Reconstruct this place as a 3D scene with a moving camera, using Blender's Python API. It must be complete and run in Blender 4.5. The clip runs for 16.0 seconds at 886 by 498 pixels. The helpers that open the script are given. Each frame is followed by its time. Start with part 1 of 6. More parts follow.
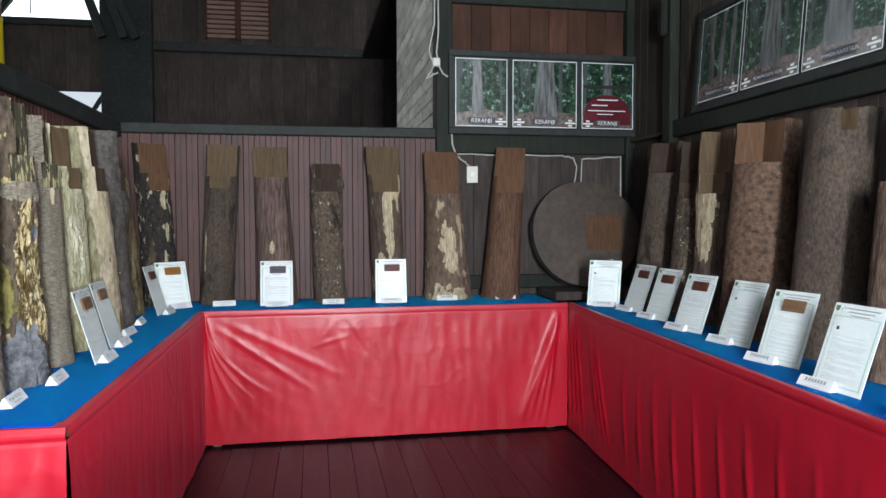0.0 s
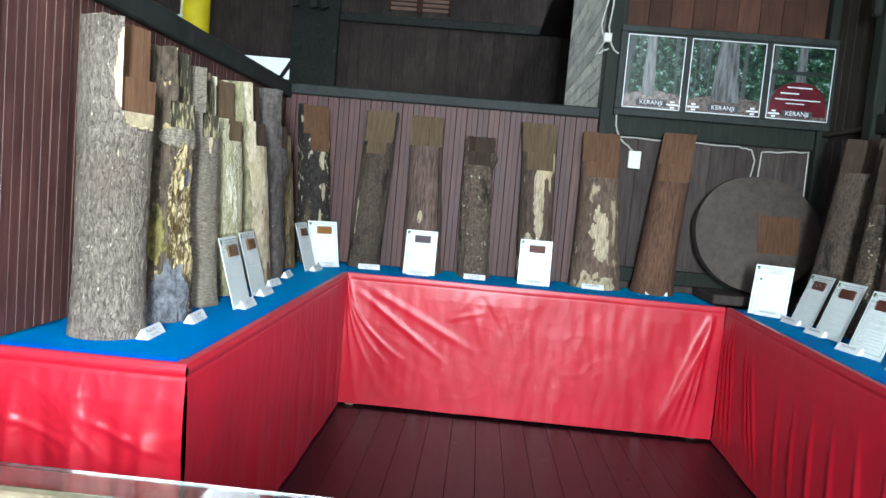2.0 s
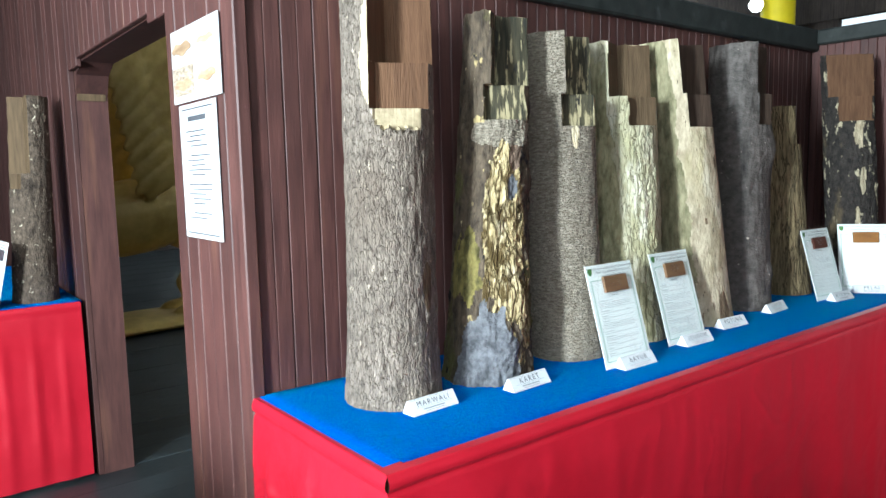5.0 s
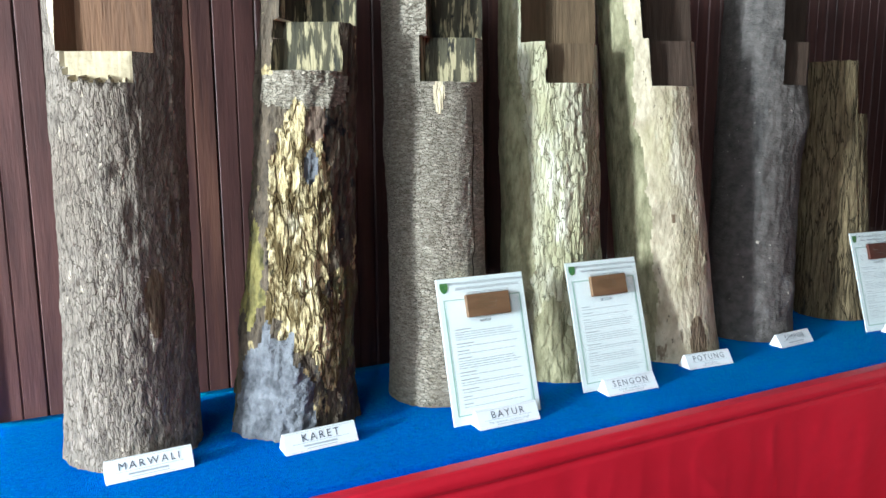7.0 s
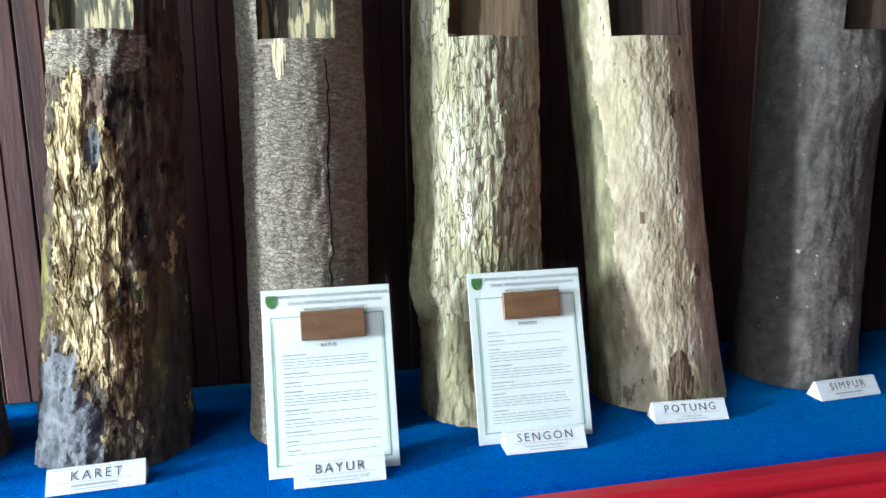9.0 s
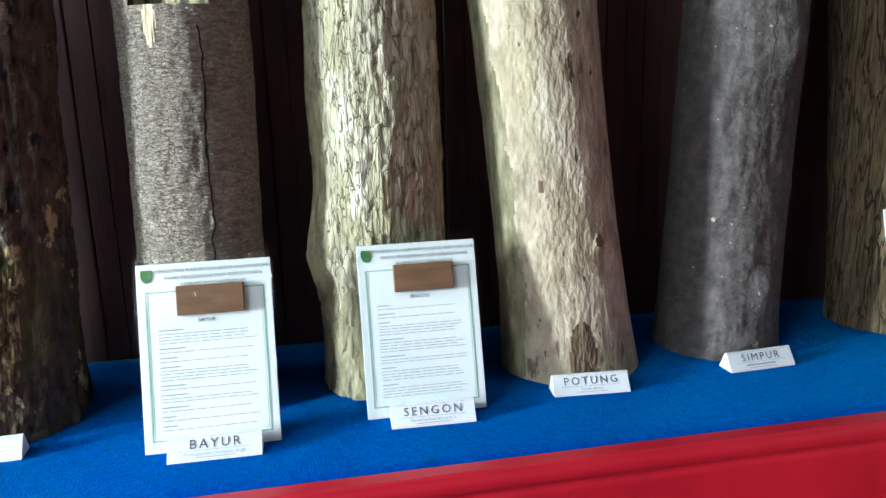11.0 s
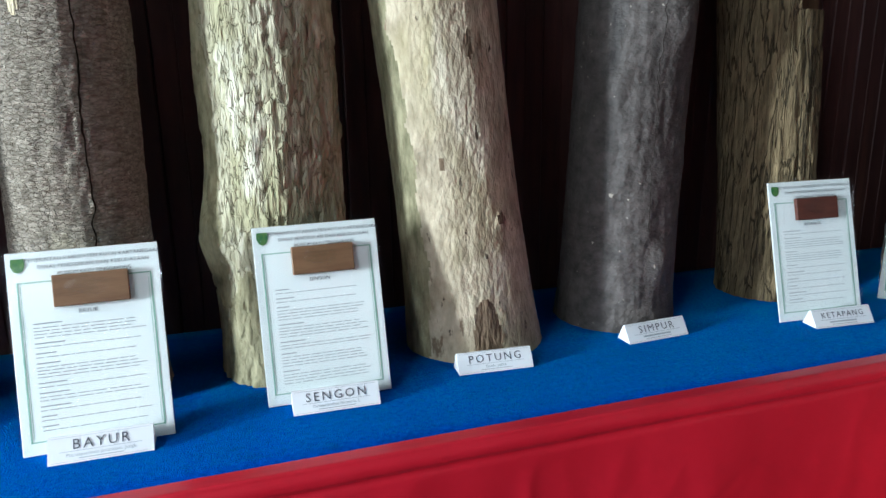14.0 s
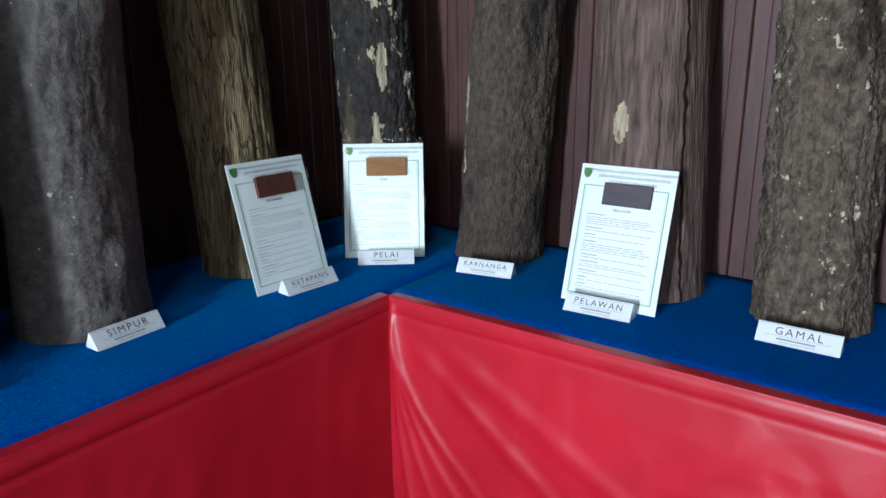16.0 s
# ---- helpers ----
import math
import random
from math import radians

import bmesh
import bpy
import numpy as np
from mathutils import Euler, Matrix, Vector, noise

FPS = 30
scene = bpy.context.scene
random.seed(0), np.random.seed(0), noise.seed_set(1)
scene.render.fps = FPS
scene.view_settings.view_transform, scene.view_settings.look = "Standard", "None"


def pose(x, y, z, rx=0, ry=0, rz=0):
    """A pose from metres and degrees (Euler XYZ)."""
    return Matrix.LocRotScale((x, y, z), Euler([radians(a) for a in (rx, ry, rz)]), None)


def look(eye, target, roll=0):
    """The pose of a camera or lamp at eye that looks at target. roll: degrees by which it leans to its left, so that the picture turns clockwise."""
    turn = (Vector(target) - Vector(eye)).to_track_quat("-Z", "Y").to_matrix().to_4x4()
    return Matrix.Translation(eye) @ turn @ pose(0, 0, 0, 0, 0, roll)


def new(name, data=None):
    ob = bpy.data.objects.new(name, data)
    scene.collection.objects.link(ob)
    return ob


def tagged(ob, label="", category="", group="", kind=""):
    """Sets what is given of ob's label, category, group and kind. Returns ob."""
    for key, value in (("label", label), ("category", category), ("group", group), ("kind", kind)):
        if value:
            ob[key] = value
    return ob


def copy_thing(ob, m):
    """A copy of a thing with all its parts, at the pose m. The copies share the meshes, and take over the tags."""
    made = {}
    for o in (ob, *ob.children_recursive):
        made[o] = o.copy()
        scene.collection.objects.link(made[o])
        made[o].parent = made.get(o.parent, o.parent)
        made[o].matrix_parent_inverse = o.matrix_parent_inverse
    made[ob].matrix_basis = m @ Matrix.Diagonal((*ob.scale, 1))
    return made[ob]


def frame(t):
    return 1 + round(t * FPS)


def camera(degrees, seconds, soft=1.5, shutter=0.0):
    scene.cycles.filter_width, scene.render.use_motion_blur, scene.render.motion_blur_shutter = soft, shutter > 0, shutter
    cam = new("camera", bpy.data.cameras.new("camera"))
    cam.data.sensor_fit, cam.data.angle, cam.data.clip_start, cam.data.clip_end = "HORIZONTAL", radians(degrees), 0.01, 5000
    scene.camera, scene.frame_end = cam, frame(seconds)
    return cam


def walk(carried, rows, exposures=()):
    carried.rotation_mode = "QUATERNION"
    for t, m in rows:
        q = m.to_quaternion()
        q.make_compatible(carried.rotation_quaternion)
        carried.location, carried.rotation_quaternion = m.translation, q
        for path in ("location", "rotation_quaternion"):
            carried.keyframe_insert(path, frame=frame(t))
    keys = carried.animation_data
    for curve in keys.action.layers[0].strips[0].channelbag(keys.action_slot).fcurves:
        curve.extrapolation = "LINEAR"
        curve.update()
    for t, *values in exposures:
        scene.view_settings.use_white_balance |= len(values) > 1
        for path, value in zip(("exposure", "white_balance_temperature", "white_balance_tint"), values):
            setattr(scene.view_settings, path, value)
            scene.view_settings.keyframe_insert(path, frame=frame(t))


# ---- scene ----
import collections

cam = camera(63.9, 16.0)
PATH = [
    (0, (0.681, -4.531, 1.425), (1.037, -2.565, 1.336), -0.1),
    (0.5, (0.63, -4.539, 1.454), (0.856, -2.553, 1.386), 0.1),
    (1, (0.653, -4.571, 1.436), (0.778, -2.576, 1.384), 0.1),
    (1.5, (0.735, -4.532, 1.406), (0.904, -2.541, 1.327), 0.2),
    (2, (0.797, -4.407, 1.405), (0.704, -2.416, 1.245), 5.0),
    (2.5, (0.901, -4.311, 1.411), (0.36, -2.396, 1.215), 0.5),
    (3, (1.015, -4.137, 1.447), (0.151, -2.343, 1.253), -0.4),
    (3.5, (1.02, -3.897, 1.418), (-0.017, -2.195, 1.241), -0.7),
    (4, (1.028, -3.658, 1.424), (-0.15, -2.049, 1.274), -1.4),
    (4.2, (1.056, -3.565, 1.418), (-0.27, -2.075, 1.27), -1.9),
    (6.3, (1.103, -2.513, 1.439), (-0.622, -1.548, 1.136), -1.3),
    (6.5, (1.106, -2.435, 1.44), (-0.664, -1.553, 1.14), -1.3),
    (7, (1.032, -2.231, 1.417), (-0.731, -1.333, 1.12), -0.3),
    (7.5, (0.984, -2.047, 1.44), (-0.792, -1.182, 1.127), 0.6),
    (8, (1.003, -1.847, 1.434), (-0.89, -1.28, 1.126), -0.8),
    (8.5, (1.004, -1.699, 1.428), (-0.938, -1.337, 1.116), -1.5),
    (9, (0.912, -1.54, 1.403), (-1.015, -1.138, 1.053), -0.9),
    (9.5, (0.884, -1.387, 1.411), (-1.044, -1.005, 1.04), -0.4),
    (10, (0.928, -1.323, 1.404), (-0.996, -0.962, 0.995), -0.5),
    (12.5, (0.919, -1.332, 1.397), (-0.99, -0.947, 0.945), -2.4),
    (13, (0.921, -1.334, 1.393), (-0.985, -0.941, 0.934), -2.3),
    (13.5, (0.915, -1.336, 1.391), (-0.983, -0.914, 0.92), -2.2),
    (14, (0.908, -1.302, 1.397), (-0.933, -0.705, 0.893), -1.0),
    (14.5, (0.933, -1.236, 1.399), (-0.746, -0.291, 0.862), -0.5),
    (15, (0.974, -1.186, 1.403), (-0.478, 0.076, 0.854), -0.1),
    (15.5, (0.988, -1.16, 1.401), (-0.316, 0.25, 0.847), -0.2),
    (16, (1.008, -1.125, 1.393), (-0.151, 0.406, 0.834), -0.7),
]
walk(cam, [(t, look(eye, target, roll)) for t, eye, target, roll in PATH],
     exposures=[(0, -0.4, 6200, 8), (0.5, 0.3, 5950, 5), (1.5, 0.27, 5900, 4), (2, 0.1, 5850, 2), (2.5, -0.2, 5850, 2), (3, -0.18, 5850, 2), (4, 0.12, 5900, 0), (7, 0.5, 5800, 1), (8, 0.56, 5800, 1), (10, 0.55, 5750, 2), (13.5, 0.48, 5750, 2), (14.5, 0.05, 5700, 3), (15, -0.2, 5650, 3), (16, -0.25, 5550, 3)])

# ---- world, sun and large lights ----
world = bpy.data.worlds.new("world")
scene.world = world
world.use_nodes = True
wn = world.node_tree
sky = wn.nodes.new("ShaderNodeTexSky")
sky.sky_type, sky.sun_disc = "NISHITA", False
sky.sun_elevation, sky.sun_rotation = radians(42), radians(150)
grey = wn.nodes.new("ShaderNodeHueSaturation")
grey.inputs["Saturation"].default_value = 0.3
wn.links.new(sky.outputs[0], grey.inputs["Color"])
wn.links.new(grey.outputs[0], wn.nodes["Background"].inputs[0])
wn.nodes["Background"].inputs[1].default_value = 0.15
sun = new("sun", bpy.data.lights.new("sun", "SUN"))
sun.data.energy, sun.data.angle, sun.data.color = 0.8, radians(12), (1, 0.97, 0.92)
sun.matrix_world = look((4, -7, 9), (0, 0, 0))


def daylight(name, eye, target, w, h, watts, colour=(0.93, 0.97, 1.0)):
    """An area lamp for the sky's light, in an opening or added as fill."""
    lamp = new(name, bpy.data.lights.new(name, "AREA"))
    lamp.data.shape, lamp.data.size, lamp.data.size_y = "RECTANGLE", w, h
    lamp.data.energy, lamp.data.color = watts, colour
    lamp.matrix_world = look(eye, target)
    return lamp


daylight("daylight_doorway", (1.02, -6.45, 1.7), (-0.35, -0.8, 1.15), 0.40, 1.5, 480)
# added fill lamp, out of view, brightening the logs and cloths from the south
daylight("fill_south", (0.0, -6.42, 2.5), (0.4, 0.0, 1.2), 3.4, 1.3, 100)
# added high fill lamp, softening the dark sides of the left logs
daylight("fill_east", (2.98, -4.75, 3.4), (-0.6, -1.4, 1.1), 2.1, 1.0, 74)
daylight("daylight_west_windows", (-12.8, 4.4, 2.45), (-4, 1.5, 0.6), 2.6, 0.8, 140)
daylight("daylight_hall_gable", (-7, 8.8, 5.2), (-4, 1, 1.8), 5.0, 0.7, 320)
# added lamp hidden outside, making the translucent gable sheets brighter than the sky does
daylight("gable_backlight", (-8.0, 10.2, 5.9), (-8.0, 8.0, 5.8), 10.0, 2.4, 900)


# ---- materials ----
def material(name):
    m = bpy.data.materials.new(name)
    m.use_nodes = True
    return m, m.node_tree, m.node_tree.nodes["Principled BSDF"]


def surface(name, c1, c2, stretch=(1, 1, 1), scale=8.0, rough=0.6, rough_spread=0.15, bump=0.25, bump_scale=60.0, metal=0.0, patches=(), shift=0.12,
            detail=6.0, sheen=0.0, coat=0.0, depth=0.004, spec=0.5, cells=None):
    """Two-scale procedural surface: grain between c1 and c2, a slow drift of brightness, patches of other colours, fine relief."""
    m, nt, bsdf = material(name)
    link, add = nt.links.new, nt.nodes.new
    coord, info, mapping, off = add("ShaderNodeTexCoord"), add("ShaderNodeObjectInfo"), add("ShaderNodeMapping"), add("ShaderNodeVectorMath")
    spread = add("ShaderNodeMath")
    spread.operation, spread.inputs[1].default_value = "MULTIPLY", 41.0
    link(info.outputs["Random"], spread.inputs[0])
    link(coord.outputs["Object"], off.inputs[0])
    link(spread.outputs[0], off.inputs[1])
    mapping.inputs["Scale"].default_value = stretch
    link(off.outputs[0], mapping.inputs[0])
    grain = add("ShaderNodeTexNoise")
    grain.inputs["Scale"].default_value, grain.inputs["Detail"].default_value, grain.inputs["Roughness"].default_value = scale, detail, 0.62
    link(mapping.outputs[0], grain.inputs["Vector"])
    ramp = add("ShaderNodeValToRGB")
    ramp.color_ramp.elements[0].position, ramp.color_ramp.elements[0].color = 0.33, (*c1, 1)
    ramp.color_ramp.elements[1].position, ramp.color_ramp.elements[1].color = 0.67, (*c2, 1)
    link(grain.outputs["Fac"], ramp.inputs[0])
    slow = add("ShaderNodeTexNoise")
    slow.inputs["Scale"].default_value, slow.inputs["Detail"].default_value = 2.3, 3.0
    link(off.outputs[0], slow.inputs["Vector"])
    drift = add("ShaderNodeMapRange")
    drift.inputs["From Min"].default_value, drift.inputs["From Max"].default_value = 0.25, 0.75
    drift.inputs["To Min"].default_value, drift.inputs["To Max"].default_value = 1 - shift * 1.6, 1 + shift * 1.6
    link(slow.outputs["Fac"], drift.inputs["Value"])
    own = add("ShaderNodeMapRange")
    own.inputs["To Min"].default_value, own.inputs["To Max"].default_value = 1 - shift, 1 + shift
    link(info.outputs["Random"], own.inputs["Value"])
    both = add("ShaderNodeMath")
    both.operation = "MULTIPLY"
    link(drift.outputs[0], both.inputs[0])
    link(own.outputs[0], both.inputs[1])
    tone = add("ShaderNodeHueSaturation")
    link(both.outputs[0], tone.inputs["Value"])
    link(ramp.outputs[0], tone.inputs["Color"])
    colour = tone.outputs[0]
    for pc, pscale, pstretch, lo, hi in patches:
        pm, pn, pr, mix = add("ShaderNodeMapping"), add("ShaderNodeTexNoise"), add("ShaderNodeMapRange"), add("ShaderNodeMix")
        pm.inputs["Scale"].default_value = pstretch
        pm.inputs["Location"].default_value = (pscale, lo * 7, hi * 3)
        link(off.outputs[0], pm.inputs[0])
        pn.inputs["Scale"].default_value, pn.inputs["Detail"].default_value, pn.inputs["Roughness"].default_value = pscale, 5.0, 0.6
        link(pm.outputs[0], pn.inputs["Vector"])
        pr.inputs["From Min"].default_value, pr.inputs["From Max"].default_value = lo, hi
        link(pn.outputs["Fac"], pr.inputs["Value"])
        mix.data_type = "RGBA"
        link(pr.outputs[0], mix.inputs["Factor"])
        link(colour, mix.inputs["A"])
        mix.inputs["B"].default_value = (*pc, 1)
        colour = mix.outputs["Result"]
    plates = None
    if cells:
        cscale, cstretch, ccol, width, warp = cells
        cm, cn, ca, cv, cr, cx = (add(k) for k in ("ShaderNodeMapping", "ShaderNodeTexNoise", "ShaderNodeVectorMath", "ShaderNodeTexVoronoi", "ShaderNodeMapRange", "ShaderNodeMix"))
        cm.inputs["Scale"].default_value = cstretch
        link(off.outputs[0], cm.inputs[0])
        cn.inputs["Scale"].default_value, cn.inputs["Detail"].default_value = cscale * 0.7, 4.0
        link(cm.outputs[0], cn.inputs["Vector"])
        ca.operation = "MULTIPLY_ADD"
        ca.inputs[1].default_value = (warp, warp, warp)
        link(cn.outputs["Color"], ca.inputs[0])
        link(cm.outputs[0], ca.inputs[2])
        cv.feature = "DISTANCE_TO_EDGE"
        cv.inputs["Scale"].default_value = cscale
        link(ca.outputs[0], cv.inputs["Vector"])
        cr.inputs["From Max"].default_value = width
        link(cv.outputs["Distance"], cr.inputs["Value"])
        cx.data_type = "RGBA"
        link(cr.outputs[0], cx.inputs["Factor"])
        cx.inputs["A"].default_value = (*ccol, 1)
        link(colour, cx.inputs["B"])
        colour, plates = cx.outputs["Result"], cr.outputs[0]
    link(colour, bsdf.inputs["Base Color"])
    rr = add("ShaderNodeMapRange")
    rr.inputs["To Min"].default_value, rr.inputs["To Max"].default_value = max(0.03, rough - rough_spread), min(1, rough + rough_spread)
    link(grain.outputs["Fac"], rr.inputs["Value"])
    link(rr.outputs[0], bsdf.inputs["Roughness"])
    fine, bm_node = add("ShaderNodeTexNoise"), add("ShaderNodeBump")
    fine.inputs["Scale"].default_value, fine.inputs["Detail"].default_value = bump_scale, 4.0
    link(mapping.outputs[0], fine.inputs["Vector"])
    bm_node.inputs["Strength"].default_value, bm_node.inputs["Distance"].default_value = bump, depth
    if plates is None:
        link(fine.outputs["Fac"], bm_node.inputs["Height"])
    else:
        total = add("ShaderNodeMath")
        total.operation, total.inputs[1].default_value = "MULTIPLY_ADD", 0.8
        link(plates, total.inputs[0])
        link(fine.outputs["Fac"], total.inputs[2])
        link(total.outputs[0], bm_node.inputs["Height"])
    link(bm_node.outputs[0], bsdf.inputs["Normal"])
    bsdf.inputs["Metallic"].default_value = metal
    bsdf.inputs["Sheen Weight"].default_value = sheen
    bsdf.inputs["Coat Weight"].default_value = coat
    bsdf.inputs["Specular IOR Level"].default_value = spec
    return m


ALONG = (9, 9, 0.9)
M = {}
M["plank_red"] = surface("varnished_red_brown_boards", (0.050, 0.019, 0.017), (0.092, 0.036, 0.030), ALONG, 5, 0.58, 0.1, 0.2, 20, patches=[((0.15, 0.065, 0.042), 3.0, (4, 4, 0.35), 0.58, 0.75)], shift=0.16)
M["plank_dark"] = surface("dark_brown_boards", (0.032, 0.025, 0.023), (0.066, 0.051, 0.045), ALONG, 5, 0.75, 0.12, 0.25, 20, patches=[((0.06, 0.05, 0.045), 4.0, (6, 6, 0.4), 0.62, 0.8)], shift=0.2, spec=0.22)
M["plank_panel"] = surface("red_brown_panel_boards", (0.045, 0.02, 0.013), (0.08, 0.035, 0.022), ALONG, 4, 0.72, 0.12, 0.2, 20, shift=0.25, spec=0.22)
M["plank_grey"] = surface("grey_green_weathered_boards", (0.028, 0.024, 0.019), (0.06, 0.05, 0.038), ALONG, 5, 0.78, 0.12, 0.25, 20, shift=0.2, spec=0.22)
M["beam"] = surface("black_painted_timber", (0.015, 0.018, 0.017), (0.032, 0.036, 0.034), (3, 3, 3), 6, 0.6, 0.12, 0.2, 25, spec=0.25, patches=[((0.07, 0.075, 0.075), 9.0, (1, 1, 1), 0.64, 0.78)])
M["post"] = surface("dark_green_painted_timber", (0.013, 0.017, 0.013), (0.026, 0.03, 0.023), ALONG, 5, 0.72, 0.12, 0.2, 20, spec=0.22)
M["floor"] = surface("maroon_painted_floor_boards", (0.009, 0.0035, 0.0055), (0.017, 0.0066, 0.009), (7, 0.7, 7), 5, 0.33, 0.12, 0.15, 20, patches=[((0.075, 0.05, 0.05), 14.0, (1, 1, 1), 0.68, 0.76)], shift=0.15, spec=0.3)
M["hall_floor"] = surface("grey_painted_hall_floor_boards", (0.018, 0.023, 0.026), (0.032, 0.039, 0.043), (7, 0.7, 7), 5, 0.36, 0.1, 0.3, 20, shift=0.25, spec=0.4)
M["red"] = surface("crimson_satin", (0.40, 0.006, 0.019), (0.47, 0.009, 0.026), (1, 1, 1), 5, 0.40, 0.06, 0.06, 900, shift=0.06, depth=0.001, spec=0.5, sheen=0.05)
M["blue"] = surface("blue_felt_carpet", (0.0005, 0.034, 0.25), (0.001, 0.07, 0.44), (1, 1, 1), 110, 0.95, 0.04, 0.9, 380, shift=0.08, depth=0.004, spec=0.06, sheen=0.32, patches=[((0.001, 0.035, 0.19), 22, (1, 1, 1), 0.58, 0.8)])
M["blue"].node_tree.nodes["Principled BSDF"].inputs["Sheen Tint"].default_value = (0.03, 0.72, 1.0, 1)
M["blue"].node_tree.nodes["Principled BSDF"].inputs["Sheen Roughness"].default_value = 0.15
M["red"].node_tree.nodes["Principled BSDF"].inputs["Sheen Tint"].default_value = (1.0, 0.35, 0.6, 1)
M["red"].node_tree.nodes["Principled BSDF"].inputs["Sheen Roughness"].default_value = 0.3
M["paper"] = surface("white_paper", (0.74, 0.78, 0.77), (0.80, 0.83, 0.82), (1, 1, 1), 6, 0.5, 0.05, 0.02, 300, shift=0.02)
M["plate"] = surface("white_printed_tent_card", (0.74, 0.75, 0.76), (0.80, 0.81, 0.82), (1, 1, 1), 8, 0.35, 0.05, 0.02, 300, shift=0.03)
M["poster_paper"] = surface("white_poster_paper", (0.47, 0.49, 0.5), (0.53, 0.55, 0.56), (1, 1, 1), 8, 0.5, 0.05, 0.02, 300, shift=0.03, spec=0.3)
M["ink"] = surface("black_ink", (0.03, 0.03, 0.04), (0.045, 0.045, 0.055), (1, 1, 1), 60, 0.6, 0.05, 0, 50)
M["ink_name"] = surface("worn_dark_grey_print", (0.05, 0.053, 0.065), (0.11, 0.115, 0.13), (1, 1, 1), 160, 0.6, 0.05, 0, 50)
M["ink_soft"] = surface("small_grey_print", (0.30, 0.32, 0.33), (0.40, 0.42, 0.43), (1, 1, 1), 200, 0.6, 0.05, 0, 50)
M["green_line"] = surface("green_printed_border", (0.20, 0.36, 0.28), (0.30, 0.46, 0.37), (1, 1, 1), 60, 0.6, 0.05, 0, 50)
M["seal"] = surface("green_seal", (0.02, 0.14, 0.05), (0.12, 0.22, 0.05), (1, 1, 1), 120, 0.5, 0.05, 0, 50)
M["steel"] = surface("white_plastic", (0.70, 0.68, 0.58), (0.75, 0.73, 0.64), (1, 1, 1), 10, 0.4, 0.05, 0.02, 80)
M["cable"] = surface("grey_cable", (0.42, 0.41, 0.37), (0.52, 0.51, 0.46), (1, 1, 1), 20, 0.5, 0.05, 0.05, 80)
M["table_wood"] = surface("bare_table_wood", (0.22, 0.15, 0.09), (0.34, 0.24, 0.15), (8, 8, 0.8), 5, 0.7, 0.1, 0.3, 30)
M["white_boards"] = surface("whitewashed_boards", (0.70, 0.67, 0.58), (0.82, 0.79, 0.70), (1, 1, 6), 5, 0.8, 0.1, 0.4, 20, patches=[((0.2, 0.17, 0.13), 7, (1, 1, 3), 0.6, 0.72)], shift=0.2)
M["yellow"] = surface("yellow_wrapped_cloth", (0.75, 0.58, 0.0), (0.82, 0.66, 0.01), (1, 1, 1), 6, 0.6, 0.1, 0.3, 12, shift=0.06)
M["gold"] = surface("gold_paint", (0.55, 0.36, 0.08), (0.74, 0.52, 0.15), (1, 1, 1), 6, 0.42, 0.1, 0.3, 25, metal=0.1)
M["sheet_roof"] = surface("white_ceiling_sheets", (0.62, 0.66, 0.66), (0.74, 0.77, 0.76), (1, 1, 1), 3, 0.7, 0.1, 0.1, 10, patches=[((0.2, 0.2, 0.19), 1.6, (1, 1, 1), 0.62, 0.68)])
M["trunk_post"] = surface("round_brown_post", (0.08, 0.035, 0.02), (0.13, 0.06, 0.035), ALONG, 4, 0.5, 0.1, 0.2, 20)
M["louvre"] = surface("faded_red_brown_slats", (0.34, 0.20, 0.15), (0.46, 0.30, 0.24), (0.9, 9, 9), 5, 0.7, 0.1, 0.2, 20)
M["bamboo"] = surface("split_bamboo", (0.14, 0.12, 0.09), (0.24, 0.2, 0.14), ALONG, 6, 0.6, 0.1, 0.2, 20)
M["glass_wood"] = surface("varnished_case_wood", (0.16, 0.12, 0.075), (0.25, 0.2, 0.13), (0.9, 9, 9), 5, 0.4, 0.1, 0.2, 20)

g, gn, gb = material("clear_glass")
gb.inputs["Transmission Weight"].default_value, gb.inputs["Roughness"].default_value, gb.inputs["IOR"].default_value = 1.0, 0.02, 1.45
gb.inputs["Base Color"].default_value = (0.93, 0.97, 0.95, 1)
M["glass"] = g
g, gn, gb = material("clear_plastic_film")
thin, gloss, blend = gn.nodes.new("ShaderNodeBsdfTransparent"), gn.nodes.new("ShaderNodeBsdfGlossy"), gn.nodes.new("ShaderNodeMixShader")
crease, cb = gn.nodes.new("ShaderNodeTexNoise"), gn.nodes.new("ShaderNodeBump")
crease.inputs["Scale"].default_value, crease.inputs["Detail"].default_value = 22.0, 2.0
cb.inputs["Strength"].default_value, cb.inputs["Distance"].default_value = 0.9, 0.006
gn.links.new(crease.outputs["Fac"], cb.inputs["Height"])
gn.links.new(cb.outputs[0], gloss.inputs["Normal"])
gloss.inputs["Roughness"].default_value = 0.12
thin.inputs[0].default_value = (0.97, 0.98, 0.98, 1)
rim = gn.nodes.new("ShaderNodeFresnel")
rim.inputs["IOR"].default_value = 1.5
gn.links.new(cb.outputs[0], rim.inputs["Normal"])
gn.links.new(rim.outputs[0], blend.inputs[0])
gn.links.new(thin.outputs[0], blend.inputs[1])
gn.links.new(gloss.outputs[0], blend.inputs[2])
gn.links.new(blend.outputs[0], gn.nodes["Material Output"].inputs[0])
M["film"] = g
g, gn, gb = material("lit_lamp_tube")
gb.inputs["Emission Color"].default_value, gb.inputs["Emission Strength"].default_value = (0.95, 1, 1, 1), 14
M["tube"] = g
g, gn, gb = material("daylit_white_notice_boards")
